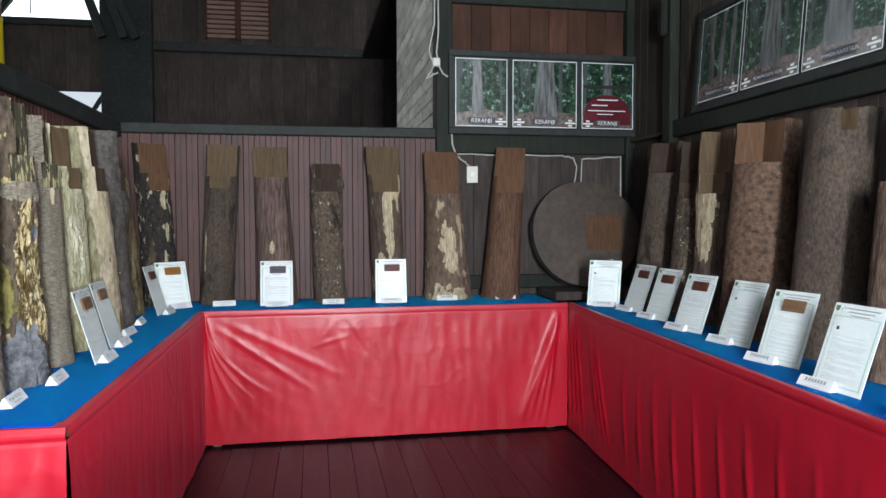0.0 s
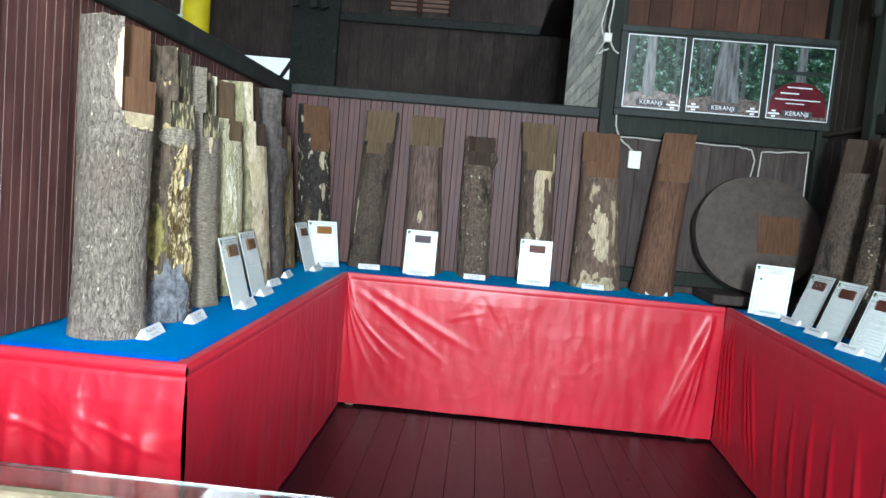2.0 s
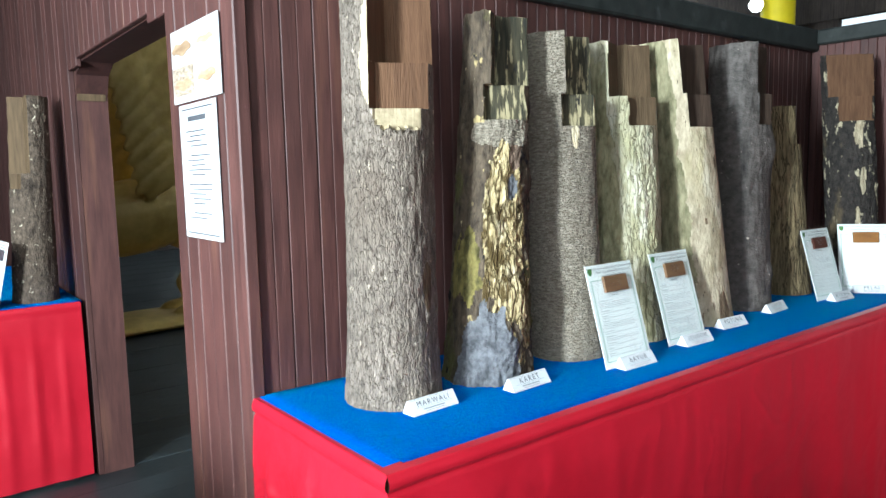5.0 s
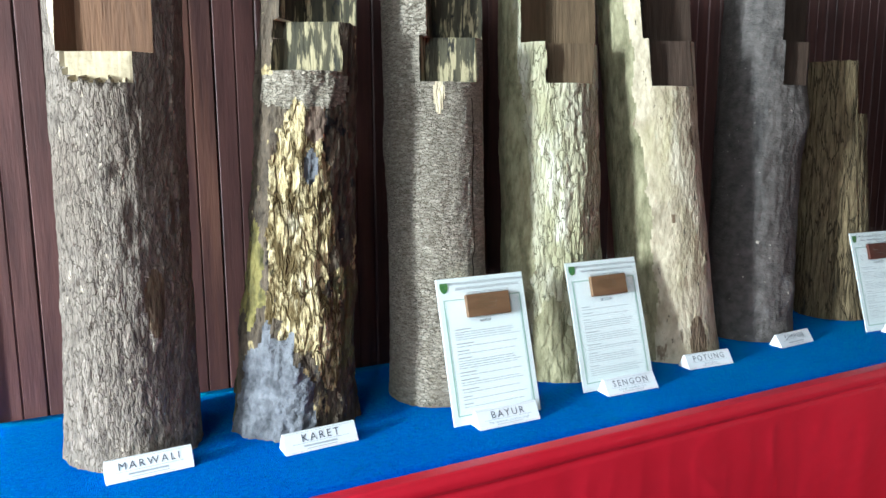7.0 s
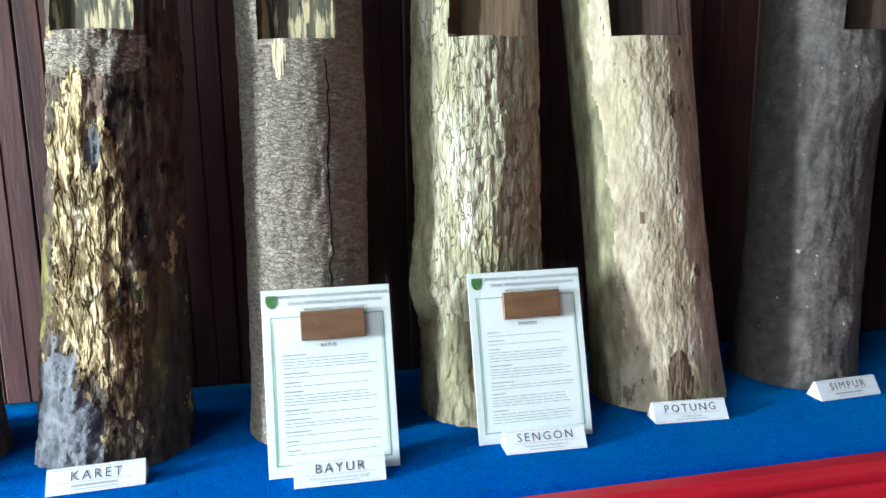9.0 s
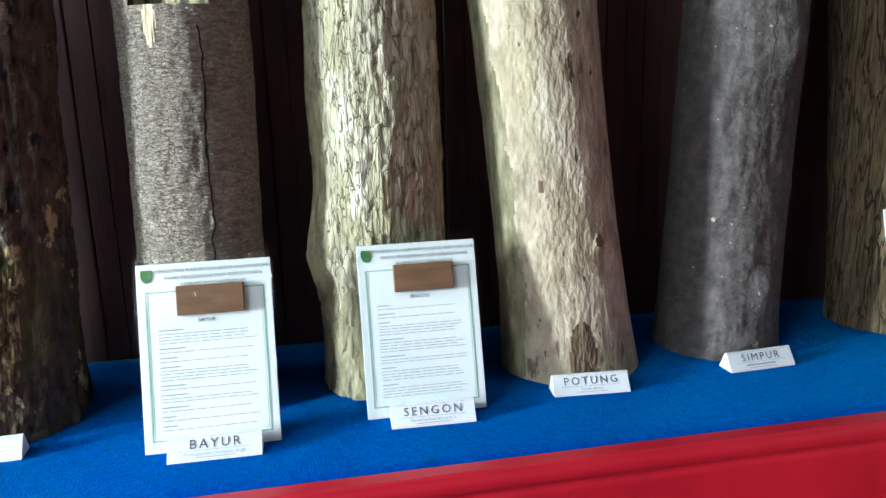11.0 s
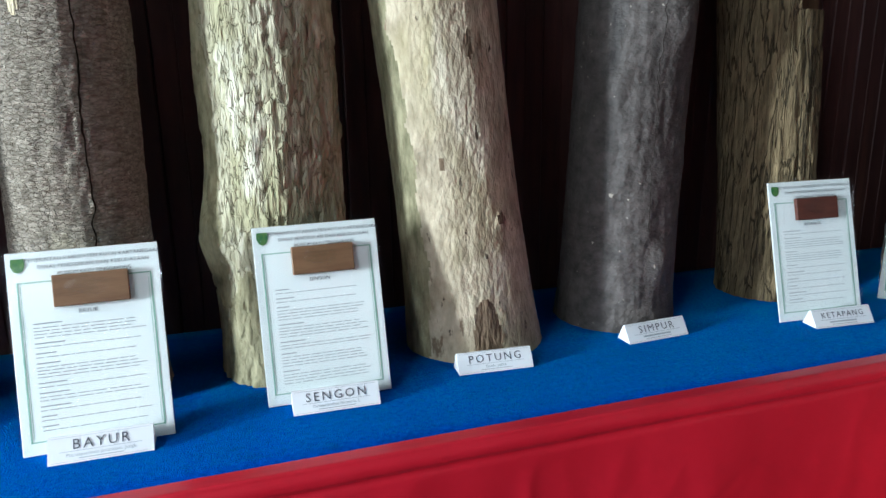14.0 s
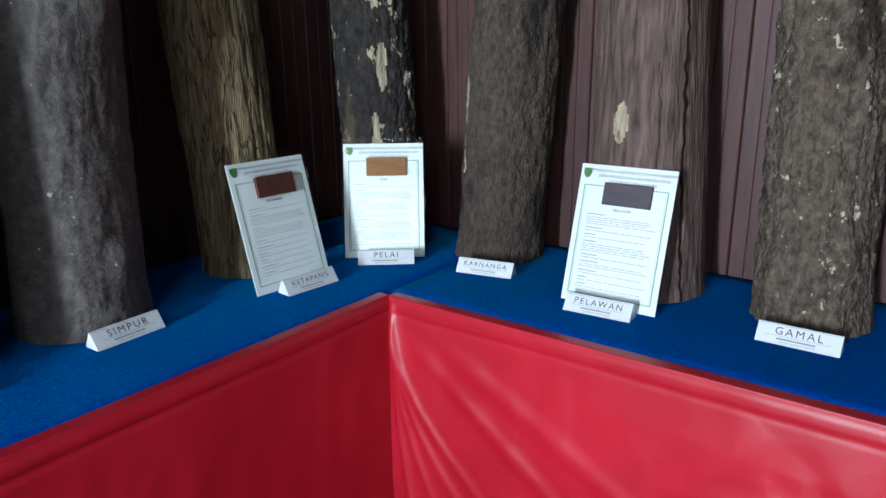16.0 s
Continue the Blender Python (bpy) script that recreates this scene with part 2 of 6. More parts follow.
gb.inputs["Base Color"].default_value = (0.78, 0.8, 0.8, 1)
M["notice"] = g


nt = M["sheet_roof"].node_tree
pass_light, both_ways = nt.nodes.new("ShaderNodeBsdfTranslucent"), nt.nodes.new("ShaderNodeMixShader")
pass_light.inputs[0].default_value = (0.75, 0.8, 0.8, 1)
both_ways.inputs[0].default_value = 0.6
nt.links.new(nt.nodes["Principled BSDF"].outputs[0], both_ways.inputs[1])
nt.links.new(pass_light.outputs[0], both_ways.inputs[2])
nt.links.new(both_ways.outputs[0], nt.nodes["Material Output"].inputs[0])


def sawn(name, c1, c2, patches=()):
    return surface(name, c1, c2, (12, 12, 1.2), 6, 0.78, 0.1, 0.25, 30, shift=0.1, patches=patches, spec=0.2)


M["sawn_red"] = sawn("red_brown_sawn_face", (0.085, 0.043, 0.023), (0.14, 0.074, 0.04))
M["sawn_dark"] = sawn("dark_sawn_face", (0.028, 0.018, 0.013), (0.055, 0.036, 0.025))
M["sawn_tan"] = sawn("tan_sawn_face", (0.075, 0.05, 0.028), (0.13, 0.088, 0.05))
M["sawn_grey"] = sawn("mottled_sapwood_face", (0.022, 0.022, 0.016), (0.085, 0.075, 0.045), [((0.34, 0.29, 0.17), 70, (1, 1, 0.14), 0.53, 0.59), ((0.025, 0.024, 0.02), 40, (1, 1, 0.3), 0.62, 0.66)])
M["ledge"] = surface("pale_broken_wood", (0.28, 0.22, 0.13), (0.46, 0.38, 0.24), (1, 1, 1), 40, 0.8, 0.1, 0.4, 80)

M["crack"] = surface("dark_crack", (0.012, 0.009, 0.006), (0.025, 0.018, 0.012), (1, 1, 1), 20, 0.9, 0.05, 0.2, 60, spec=0.1)


def bark(name, c1, c2, stretch, scale, bump, bscale, patches=(), rough=0.85, cells=None):
    c1 = tuple(0.76 * (0.93 * v + 0.07 * c1[1]) for v in c1)
    c2 = tuple(1.15 * (0.93 * v + 0.07 * c2[1]) for v in c2)
    return surface(name, c1, c2, stretch, scale * 2.0, rough, 0.1, min(1.0, bump * 1.2), bscale * 2.6, patches=patches, shift=0.12, depth=0.010, spec=0.3, detail=9.0, cells=cells)


B = {}
B["marwali"] = bark("grey_brown_ridged_bark", (0.14, 0.111, 0.087), (0.24, 0.197, 0.158), (2.6, 2.6, 1.0), 16, 0.9, 30, [((0.115, 0.085, 0.063), 5, (1, 1, 0.6), 0.52, 0.85), ((0.50, 0.42, 0.32), 55, (1, 1, 0.6), 0.64, 0.68), ((0.08, 0.06, 0.045), 60, (1, 1, 0.45), 0.62, 0.70)], cells=(95, (1, 1, 0.35), (0.14, 0.11, 0.085), 0.035, 0.02))
B["karet"] = bark("peeling_dark_bark", (0.05, 0.036, 0.024), (0.135, 0.10, 0.065), (3, 3, 1.2), 8, 0.9, 14, [((0.42, 0.33, 0.16), 16, (1, 1, 0.6), 0.62, 0.65), ((0.10, 0.095, 0.035), 6, (1, 1, 0.7), 0.58, 0.66), ((0.012, 0.012, 0.012), 11, (1, 1, 0.6), 0.61, 0.64), ((0.60, 0.50, 0.30), 30, (1, 1, 0.5), 0.66, 0.69)])
B["bayur"] = bark("grey_olive_bark", (0.24, 0.20, 0.145), (0.40, 0.345, 0.265), (2, 2, 7), 12, 0.8, 18, [((0.16, 0.125, 0.075), 3, (1, 1, 0.4), 0.55, 0.72), ((0.45, 0.39, 0.28), 9, (1, 1, 0.6), 0.64, 0.72), ((0.50, 0.45, 0.36), 60, (1.6, 1.6, 1), 0.63, 0.70)], cells=(130, (0.7, 0.7, 1.1), (0.20, 0.165, 0.12), 0.05, 0.008))
B["sengon"] = bark("pale_furrowed_bark", (0.36, 0.325, 0.20), (0.56, 0.515, 0.375), (6, 6, 1.4), 5, 0.9, 10, [((0.35, 0.325, 0.19), 4, (1, 1, 0.4), 0.50, 0.68), ((0.62, 0.59, 0.46), 14, (1, 1, 0.3), 0.58, 0.68), ((0.13, 0.11, 0.055), 26, (1, 1, 0.3), 0.68, 0.72)], cells=(52, (1, 1, 0.26), (0.36, 0.325, 0.20), 0.03, 0.05))
B["potung"] = bark("smooth_cream_bark", (0.29, 0.235, 0.15), (0.42, 0.355, 0.245), (2, 2, 1), 9, 0.5, 22, [((0.27, 0.235, 0.10), 3, (1, 1, 0.4), 0.5, 0.72), ((0.27, 0.20, 0.13), 6, (1, 1, 0.4), 0.57, 0.72), ((0.55, 0.49, 0.36), 10, (1, 1, 0.4), 0.56, 0.66), ((0.19, 0.14, 0.09), 34, (1, 1, 0.4), 0.615, 0.67), ((0.07, 0.052, 0.035), 60, (1, 1, 0.4), 0.655, 0.69)])
B["simpur"] = bark("smooth_dark_grey_bark", (0.052, 0.044, 0.039), (0.088, 0.076, 0.068), (1.5, 1.5, 2), 10, 0.35, 26, [((0.13, 0.105, 0.08), 6, (1, 1, 0.35), 0.62, 0.74), ((0.02, 0.017, 0.015), 9, (1, 1, 0.3), 0.6, 0.7), ((0.40, 0.36, 0.30), 70, (1, 1, 1), 0.68, 0.72), ((0.42, 0.37, 0.30), 22, (1, 1, 0.7), 0.72, 0.74)], rough=0.62)
B["ketapang"] = bark("olive_fissured_bark", (0.12, 0.086, 0.04), (0.26, 0.19, 0.095), (7, 7, 0.9), 7, 0.9, 12, [((0.032, 0.024, 0.012), 14, (1, 1, 0.25), 0.6, 0.66), ((0.3, 0.22, 0.11), 5, (1, 1, 0.3), 0.64, 0.7)], cells=(44, (1, 1, 0.10), (0.055, 0.041, 0.02), 0.05, 0.06))
B["pelai"] = bark("black_bark_with_pale_scars", (0.014, 0.012, 0.011), (0.04, 0.033, 0.028), (3, 3, 2), 9, 0.8, 18, [((0.46, 0.40, 0.27), 26, (1, 1, 0.55), 0.60, 0.63), ((0.10, 0.075, 0.045), 8, (1, 1, 0.5), 0.58, 0.66)])
B["karnanga"] = bark("dark_grey_brown_bark", (0.058, 0.042, 0.031), (0.112, 0.081, 0.06), (4, 4, 2), 12, 0.8, 24, [((0.19, 0.15, 0.115), 22, (1, 1, 1), 0.66, 0.72), ((0.02, 0.015, 0.012), 8, (1, 1, 0.4), 0.58, 0.68)])
B["pelawan"] = bark("streaked_red_grey_bark", (0.07, 0.043, 0.036), (0.19, 0.125, 0.102), (6, 6, 0.6), 6, 0.5, 12, [((0.42, 0.33, 0.22), 7, (1, 1, 0.5), 0.68, 0.71)])
B["gamal"] = bark("brown_bark_with_white_lichen", (0.06, 0.043, 0.03), (0.135, 0.1, 0.072), (3, 3, 2), 12, 0.9, 18, [((0.5, 0.44, 0.33), 40, (1, 1, 0.8), 0.625, 0.655), ((0.025, 0.018, 0.013), 10, (1, 1, 0.6), 0.58, 0.68)])
B["stripped"] = bark("brown_bark_with_cream_strips", (0.05, 0.034, 0.025), (0.12, 0.082, 0.06), (5, 5, 1), 7, 0.7, 14, [((0.55, 0.43, 0.27), 8, (1, 1, 0.3), 0.57, 0.6)])
B["patchy"] = bark("tan_bark_with_pale_patches", (0.095, 0.062, 0.042), (0.19, 0.13, 0.09), (3, 3, 1), 8, 0.7, 16, [((0.42, 0.33, 0.22), 12, (1, 1, 0.45), 0.6, 0.65)])
B["redbark"] = bark("red_brown_smooth_bark", (0.075, 0.036, 0.021), (0.14, 0.072, 0.043), (6, 6, 0.8), 7, 0.5, 14, [((0.32, 0.24, 0.16), 24, (1, 1, 0.7), 0.7, 0.74)])
B["bare"] = bark("flaked_bare_cream_wood", (0.30, 0.215, 0.085), (0.66, 0.53, 0.28), (6, 6, 1.4), 6, 1.0, 14, [((0.66, 0.57, 0.38), 16, (1, 1, 0.4), 0.55, 0.66), ((0.09, 0.06, 0.02), 16, (1, 1, 0.4), 0.58, 0.64)], cells=(40, (1, 1, 0.3), (0.10, 0.065, 0.02), 0.14, 0.06))
B["scar"] = bark("pale_scar_wood", (0.34, 0.27, 0.16), (0.56, 0.47, 0.31), (6, 6, 1), 8, 0.7, 14, [((0.16, 0.11, 0.06), 20, (1, 1, 0.4), 0.6, 0.66)])
B["grey_foot"] = bark("blue_grey_worn_bark", (0.055, 0.057, 0.064), (0.135, 0.138, 0.15), (2, 2, 2), 8, 1.0, 14, [((0.40, 0.34, 0.25), 12, (1, 1, 0.6), 0.64, 0.68)])
# greenish bark tone with the shade of the logs' left sides in its colour
B["algae"] = bark("olive_green_shaded_bark", (0.16, 0.145, 0.07), (0.29, 0.262, 0.15), (3, 3, 1.2), 7, 0.7, 14, [((0.40, 0.37, 0.22), 10, (1, 1, 0.4), 0.6, 0.7)])
B["stain"] = bark("dark_brown_stained_wood", (0.07, 0.045, 0.025), (0.16, 0.11, 0.065), (3, 3, 1), 8, 0.7, 14)
B["moss"] = bark("yellow_green_mossy_bark", (0.05, 0.045, 0.012), (0.20, 0.165, 0.045), (2, 2, 1), 9, 1.0, 14)
B["rust"] = bark("rust_brown_scaly_bark", (0.06, 0.034, 0.022), (0.145, 0.085, 0.055), (2, 2, 2), 9, 0.9, 12, [((0.03, 0.02, 0.014), 14, (1, 1, 1.6), 0.62, 0.68)])


# ---- small builders ----
def part(name, geo, mat, parent=None, label="", at=None):
    """One mesh object out of a bmesh or a mesh, under a thing or a part."""
    if isinstance(geo, bmesh.types.BMesh):
        me = bpy.data.meshes.new(name)
        geo.normal_update()
        geo.to_mesh(me)
        geo.free()
    else:
        me = geo
    if mat is not None and not me.materials:
        me.materials.append(mat)
    ob = new(name, me)
    if parent is not None:
        ob.parent = parent
    if at is not None:
        ob.matrix_basis = at
    if label:
        tagged(ob, label)
    return ob


def empty(name, at=None):
    ob = new(name)
    ob.empty_display_size = 0.1
    if at is not None:
        ob.matrix_basis = at
    return ob


def box(x0, y0, z0, x1, y1, z1, bevel=0.0, bm=None, segments=1):
    own = bmesh.new()
    m = Matrix.LocRotScale(((x0 + x1) / 2, (y0 + y1) / 2, (z0 + z1) / 2), None, (x1 - x0, y1 - y0, z1 - z0))
    bmesh.ops.create_cube(own, size=1, matrix=m)
    if bevel:
        bmesh.ops.bevel(own, geom=own.edges[:], offset=bevel, segments=segments, affect="EDGES", profile=0.6)
    if bm is None:
        return own
    tmp = bpy.data.meshes.new("tmp")
    own.to_mesh(tmp)
    own.free()
    bm.from_mesh(tmp)
    bpy.data.meshes.remove(tmp)
    return bm


def mesh_of(bm, name, mat):
    me = bpy.data.meshes.new(name)
    bm.normal_update()
    bm.to_mesh(me)
    bm.free()
    me.materials.append(mat)
    return me


def smooth(me, on=True):
    me.polygons.foreach_set("use_smooth", [on] * len(me.polygons))
    me.update()
    return me


def sheet(name, nu, nv, fn, mat, close=False):
    """A grid mesh of nu by nv points from fn(u, v), u and v from 0 to 1."""
    verts = [fn(i / (nu - 1), j / (nv - 1)) for j in range(nv) for i in range(nu)]
    faces = [(j * nu + i, j * nu + i + 1, (j + 1) * nu + i + 1, (j + 1) * nu + i) for j in range(nv - 1) for i in range(nu - 1)]
    me = bpy.data.meshes.new(name)
    me.from_pydata(verts, [], faces)
    me.materials.append(mat)
    return smooth(me)


def rod(points, r, mat, name, parent=None, label="", sides=8):
    cu = bpy.data.curves.new(name, "CURVE")
    cu.dimensions, cu.bevel_depth, cu.bevel_resolution, cu.use_fill_caps = "3D", r, 2, True
    sp = cu.splines.new("POLY")
    sp.points.add(len(points) - 1)
    for p, q in zip(sp.points, points):
        p.co = (*q, 1)
    tmp = bpy.data.objects.new("tmp", cu)
    me = bpy.data.meshes.new_from_object(tmp)
    bpy.data.objects.remove(tmp)
    me.materials.clear()
    me.materials.append(mat)
    return part(name, smooth(me), None, parent, label)


TEXTS = {}


def lettering(words, size, mat, spread=1.0):
    """Words as a flat mesh in the built-in font, centred, facing -y."""
    key = (words, size, mat.name, spread)
    if key not in TEXTS:
        cu = bpy.data.curves.new("lettering", "FONT")
        cu.body, cu.size, cu.align_x, cu.align_y, cu.resolution_u, cu.space_character = words, size, "CENTER", "CENTER", 2, spread
        tmp = bpy.data.objects.new("tmp", cu)
        me = bpy.data.meshes.new_from_object(tmp)
        bpy.data.objects.remove(tmp)
        me.transform(pose(0, 0, 0, 90))
        me.materials.clear()
        me.materials.append(mat)
        TEXTS[key] = me
    return TEXTS[key]


def plank_mesh(name, w, h, t, mat, bead=True):
    """A vertical tongue-and-groove board: front towards -y, x from 0 to w, z from 0 to h."""
    c, gap = 0.0028, 0.0008
    xs = [(gap, t), (gap, c), (gap + c, 0.0)]
    if bead:
        mid = w * 0.5
        xs += [(mid - 0.0025, 0.0), (mid - 0.001, 0.003), (mid + 0.001, 0.003), (mid + 0.0025, 0.0)]
    xs += [(w - gap - c, 0.0), (w - gap, c), (w - gap, t)]
    n = len(xs)
    verts = [(x, y, 0) for x, y in xs] + [(x, y, h) for x, y in xs]
    faces = [(i, i + 1, n + i + 1, n + i) for i in range(n - 1)] + [tuple(range(n, 2 * n)), tuple(reversed(range(n)))]
    me = bpy.data.meshes.new(name)
    me.from_pydata(verts, [], faces)
    me.materials.append(mat)
    return me


def boarding(parent, at, length, w, h, t, mat, bead=True, name="plank"):
    """A row of upright boards from at along its x, fronts towards its -y."""
    n = max(1, round(length / w))
    me = plank_mesh(name, length / n, h, t, mat, bead)
    for i in range(n):
        part(name, me, None, parent, at=at @ pose(i * length / n, 0.001 * ((i * 7) % 3), 0))


def setting(name, geo, mat, label, category):
    return tagged(part(name, geo, mat), label, category, kind="structure")

# ---- the large structure ----
H = 0.842            # table top
BACK = 0.56          # back partition's face
WEST = -0.62         # left partition's face
FRONT = -2.446       # face of the front partition with the doorway
EAST = 3.06          # right wall's face
CAP = 1.965          # underside of the partition's cap

floor = setting("floor", box(-1.14, -6.5, -0.06, EAST + 0.1, 9.0, -0.022), M["beam"], "dark maroon painted wooden board floor", "floor")
floor_hall = setting("floor_hall", box(-13.2, -6.5, -0.06, -1.14, 9.0, -0.022), M["beam"], "shiny grey painted board floor of the hall", "floor")

wall_west = setting("wall_west", box(WEST - 0.10, FRONT + 0.12, -0.022, WEST - 0.022, BACK + 0.1, CAP), M["plank_dark"], "red-brown varnished board partition with a black cap rail", "wall")
boarding(wall_west, pose(WEST, FRONT + 0.03, 0, 0, 0, 90), BACK - FRONT - 0.03, 0.092, CAP, 0.02, M["plank_red"])
part("cap_rail", box(WEST - 0.13, FRONT - 0.03, CAP, WEST + 0.035, BACK + 0.13, CAP + 0.105, 0.008), M["beam"], wall_west, "black painted cap rail")

wall_north = setting("wall_north", box(WEST - 0.02, BACK + 0.022, -0.022, 1.55, BACK + 0.1, CAP + 0.03), M["plank_dark"], "red-brown varnished board partition behind the logs", "wall")
boarding(wall_north, pose(WEST, BACK, 0), 1.55 - WEST, 0.075, CAP + 0.03, 0.02, M["plank_red"])
part("cap_rail", box(WEST + 0.036, BACK - 0.035, CAP + 0.028, 1.55, BACK + 0.13, CAP + 0.10, 0.008), M["beam"], wall_north, "black painted cap rail")

# front partition with the doorway to the hall
DL, DR, DT = -2.53, -1.135, 1.925
wall_front = setting("wall_front", box(DR + 0.001, FRONT + 0.024, -0.022, WEST - 0.024, FRONT + 0.16, CAP), M["plank_red"], "red-brown board partition with a doorway into the hall", "wall")
boarding(wall_front, pose(DR, FRONT, 0), WEST - DR, 0.086, CAP, 0.022, M["plank_red"], False)
part("corner_post", box(WEST - 0.022, FRONT - 0.006, 0, WEST + 0.012, FRONT + 0.03, CAP, 0.004), M["plank_red"], wall_front)
part("wall_west_of_door", box(-6.0, FRONT + 0.024, -0.022, DL, FRONT + 0.16, 3.0), M["plank_red"], wall_front)
boarding(wall_front, pose(-6.0, FRONT, 0), DL + 6.0, 0.086, 3.0, 0.022, M["plank_red"], False)
bm = bmesh.new()
for y in (FRONT + 0.024, FRONT + 0.16):
    arch = [(DL, DT - 0.13), (DL + 0.05, DT - 0.04), (DL + 0.15, DT + 0.005), (DR - 0.13, DT + 0.01), (DR - 0.04, DT - 0.035), (DR, DT - 0.13), (DR, CAP), (-0.87, CAP), (-2.9, 2.86), (-2.9, 3.0), (DL, 3.0)]
    for x, z in arch:
        bm.verts.new((x, y, z))
bm.verts.ensure_lookup_table()
n = len(bm.verts) // 2
bm.faces.new(bm.verts[:n])
bm.faces.new(reversed(bm.verts[n:]))
for i in range(n):
    bm.faces.new((bm.verts[i], bm.verts[n + i], bm.verts[n + (i + 1) % n], bm.verts[(i + 1) % n]))
bmesh.ops.recalc_face_normals(bm, faces=bm.faces)
part("door_head", bm, M["plank_red"], wall_front)
for i in range(16):
    x0 = DL + i * (DR - DL) / 16
    w = (DR - DL) / 16
    z0 = DT + 0.012 if 1 < i < 14 else DT - 0.02
    part("plank", box(x0 + 0.001, FRONT, z0, x0 + w - 0.001, FRONT + 0.022, 2.0 + (DR - x0) * 0.43, 0.003), M["plank_red"], wall_front)
slope = math.atan2(2.86 - CAP - 0.03, 2.03)
ob = part("raking_cap", box(0, -0.05, 0, 2.6, 0.15, 0.10, 0.008), M["beam"], wall_front, "black painted raking rail", at=pose(-0.86, FRONT + 0.04, CAP + 0.09, 0, 0, 180) @ pose(0, 0, 0, 0, -math.degrees(slope), 0))
part("cap_rail", box(-0.88, FRONT - 0.045, CAP - 0.018, WEST - 0.131, FRONT + 0.14, CAP + 0.09, 0.008), M["beam"], wall_front)
part("corner_block", box(DL - 0.004, FRONT + 0.03, DT - 0.15, DL + 0.006, FRONT + 0.15, DT - 0.05), M["sawn_tan"], wall_front, "orange-brown wooden corner block")

# panelled wall with the picture, right of the partition
panel_wall = setting("wall_panelled", box(1.55, BACK + 0.05, -0.022, EAST + 0.1, BACK + 0.12, 4.4), M["plank_dark"], "dark timber-framed wall with recessed board panels", "wall")
part("post", box(1.552, BACK - 0.03, 0, 1.67, BACK + 0.049, 4.4, 0.006), M["post"], panel_wall, "dark green painted post")
part("post", box(EAST - 0.055, BACK - 0.03, 0, EAST + 0.02, BACK + 0.049, 4.4, 0.006), M["post"], panel_wall)
part("rail", box(1.672, BACK - 0.01, 1.895, EAST - 0.057, BACK + 0.049, 2.035, 0.006), M["post"], panel_wall, "dark green painted rail")
part("rail", box(1.672, BACK - 0.01, 2.97, EAST - 0.057, BACK + 0.049, 3.1, 0.006), M["post"], panel_wall)
part("rail", box(1.672, BACK - 0.01, 0.90, EAST - 0.057, BACK + 0.049, 1.0, 0.006), M["post"], panel_wall)
boarding(panel_wall, pose(1.672, BACK + 0.03, 2.035), EAST - 0.057 - 1.672, 0.15, 0.935, 0.018, M["plank_panel"], False, "panel_board")
boarding(panel_wall, pose(1.672, BACK + 0.03, 1.0), EAST - 0.057 - 1.672, 0.17, 0.895, 0.018, M["plank_dark"], False, "panel_board")
boarding(panel_wall, pose(1.672, BACK + 0.03, 3.1), EAST - 0.057 - 1.672, 0.15, 1.2, 0.018, M["plank_dark"], False, "panel_board")

# right wall
wall_east = setting("wall_east", box(EAST + 0.03, -3.65, -0.022, EAST + 0.12, 9.0, 4.4), M["plank_dark"], "dark grey-green board wall on the right", "wall")
# these pieces leave a gap added for the unseen east fill lamp
part("wall_piece", box(EAST + 0.03, -6.5, -0.022, EAST + 0.12, -3.651, 2.85), M["plank_dark"], wall_east)
part("wall_piece", box(EAST + 0.03, -6.5, 3.95, EAST + 0.12, -3.651, 4.4), M["plank_dark"], wall_east)
part("wall_piece", box(EAST + 0.03, -6.5, 2.85, EAST + 0.12, -5.85, 3.95), M["plank_dark"], wall_east)
boarding(wall_east, pose(EAST, BACK - 0.03, 2.0, 0, 0, -90), 0.66, 0.11, 2.4, 0.028, M["plank_grey"], False)
boarding(wall_east, pose(EAST, -0.16, 2.0, 0, 0, -90), 3.4, 0.12, 2.4, 0.028, M["plank_grey"], False)
boarding(wall_east, pose(EAST, BACK - 0.03, 0, 0, 0, -90), 4.4, 0.12, 1.95, 0.028, M["plank_dark"], False)
part("post", box(EAST - 0.07, -0.16, 0, EAST - 0.002, -0.06, 4.4, 0.006), M["post"], wall_east, "dark green painted post")
part("rail", box(EAST - 0.05, -3.6, 1.95, EAST - 0.002, -0.162, 2.06, 0.006), M["post"], wall_east)
part("rail", box(EAST - 0.03, -0.058, 1.985, EAST - 0.002, BACK - 0.035, 2.012, 0.004), M["plank_grey"], wall_east)
bm = box(EAST - 0.12, -0.14, 2.62, EAST - 0.071, -0.08, 2.86, 0.012)
part("bracket", bm, M["post"], wall_east, "carved timber bracket")

# far outer walls
wall_far = setting("wall_far", box(-2.95, 9.0, 0, 3.2, 9.12, 7.5), M["plank_dark"], "dark board wall high behind the partition", "wall")
boarding(wall_far, pose(-2.1, 8.97, 2.6), 4.3, 0.2, 1.8, 0.03, M["plank_dark"], False)
boarding(wall_far, pose(-2.1, 8.97, 4.56), 4.3, 0.26, 1.6, 0.03, M["plank_dark"], False)
part("rail", box(-2.1, 8.92, 4.40, 2.3, 8.97, 4.56, 0.01), M["beam"], wall_far)
part("post", box(-2.95, 8.80, 0, -2.1, 8.99, 7.5, 0.01), M["beam"], wall_far, "black painted post")
wall_hall = setting("wall_hall_north", box(-13.2, 9.0, 0, -2.96, 9.12, 3.25), M["plank_dark"], "dark board wall of the hall with a bright gap", "wall")
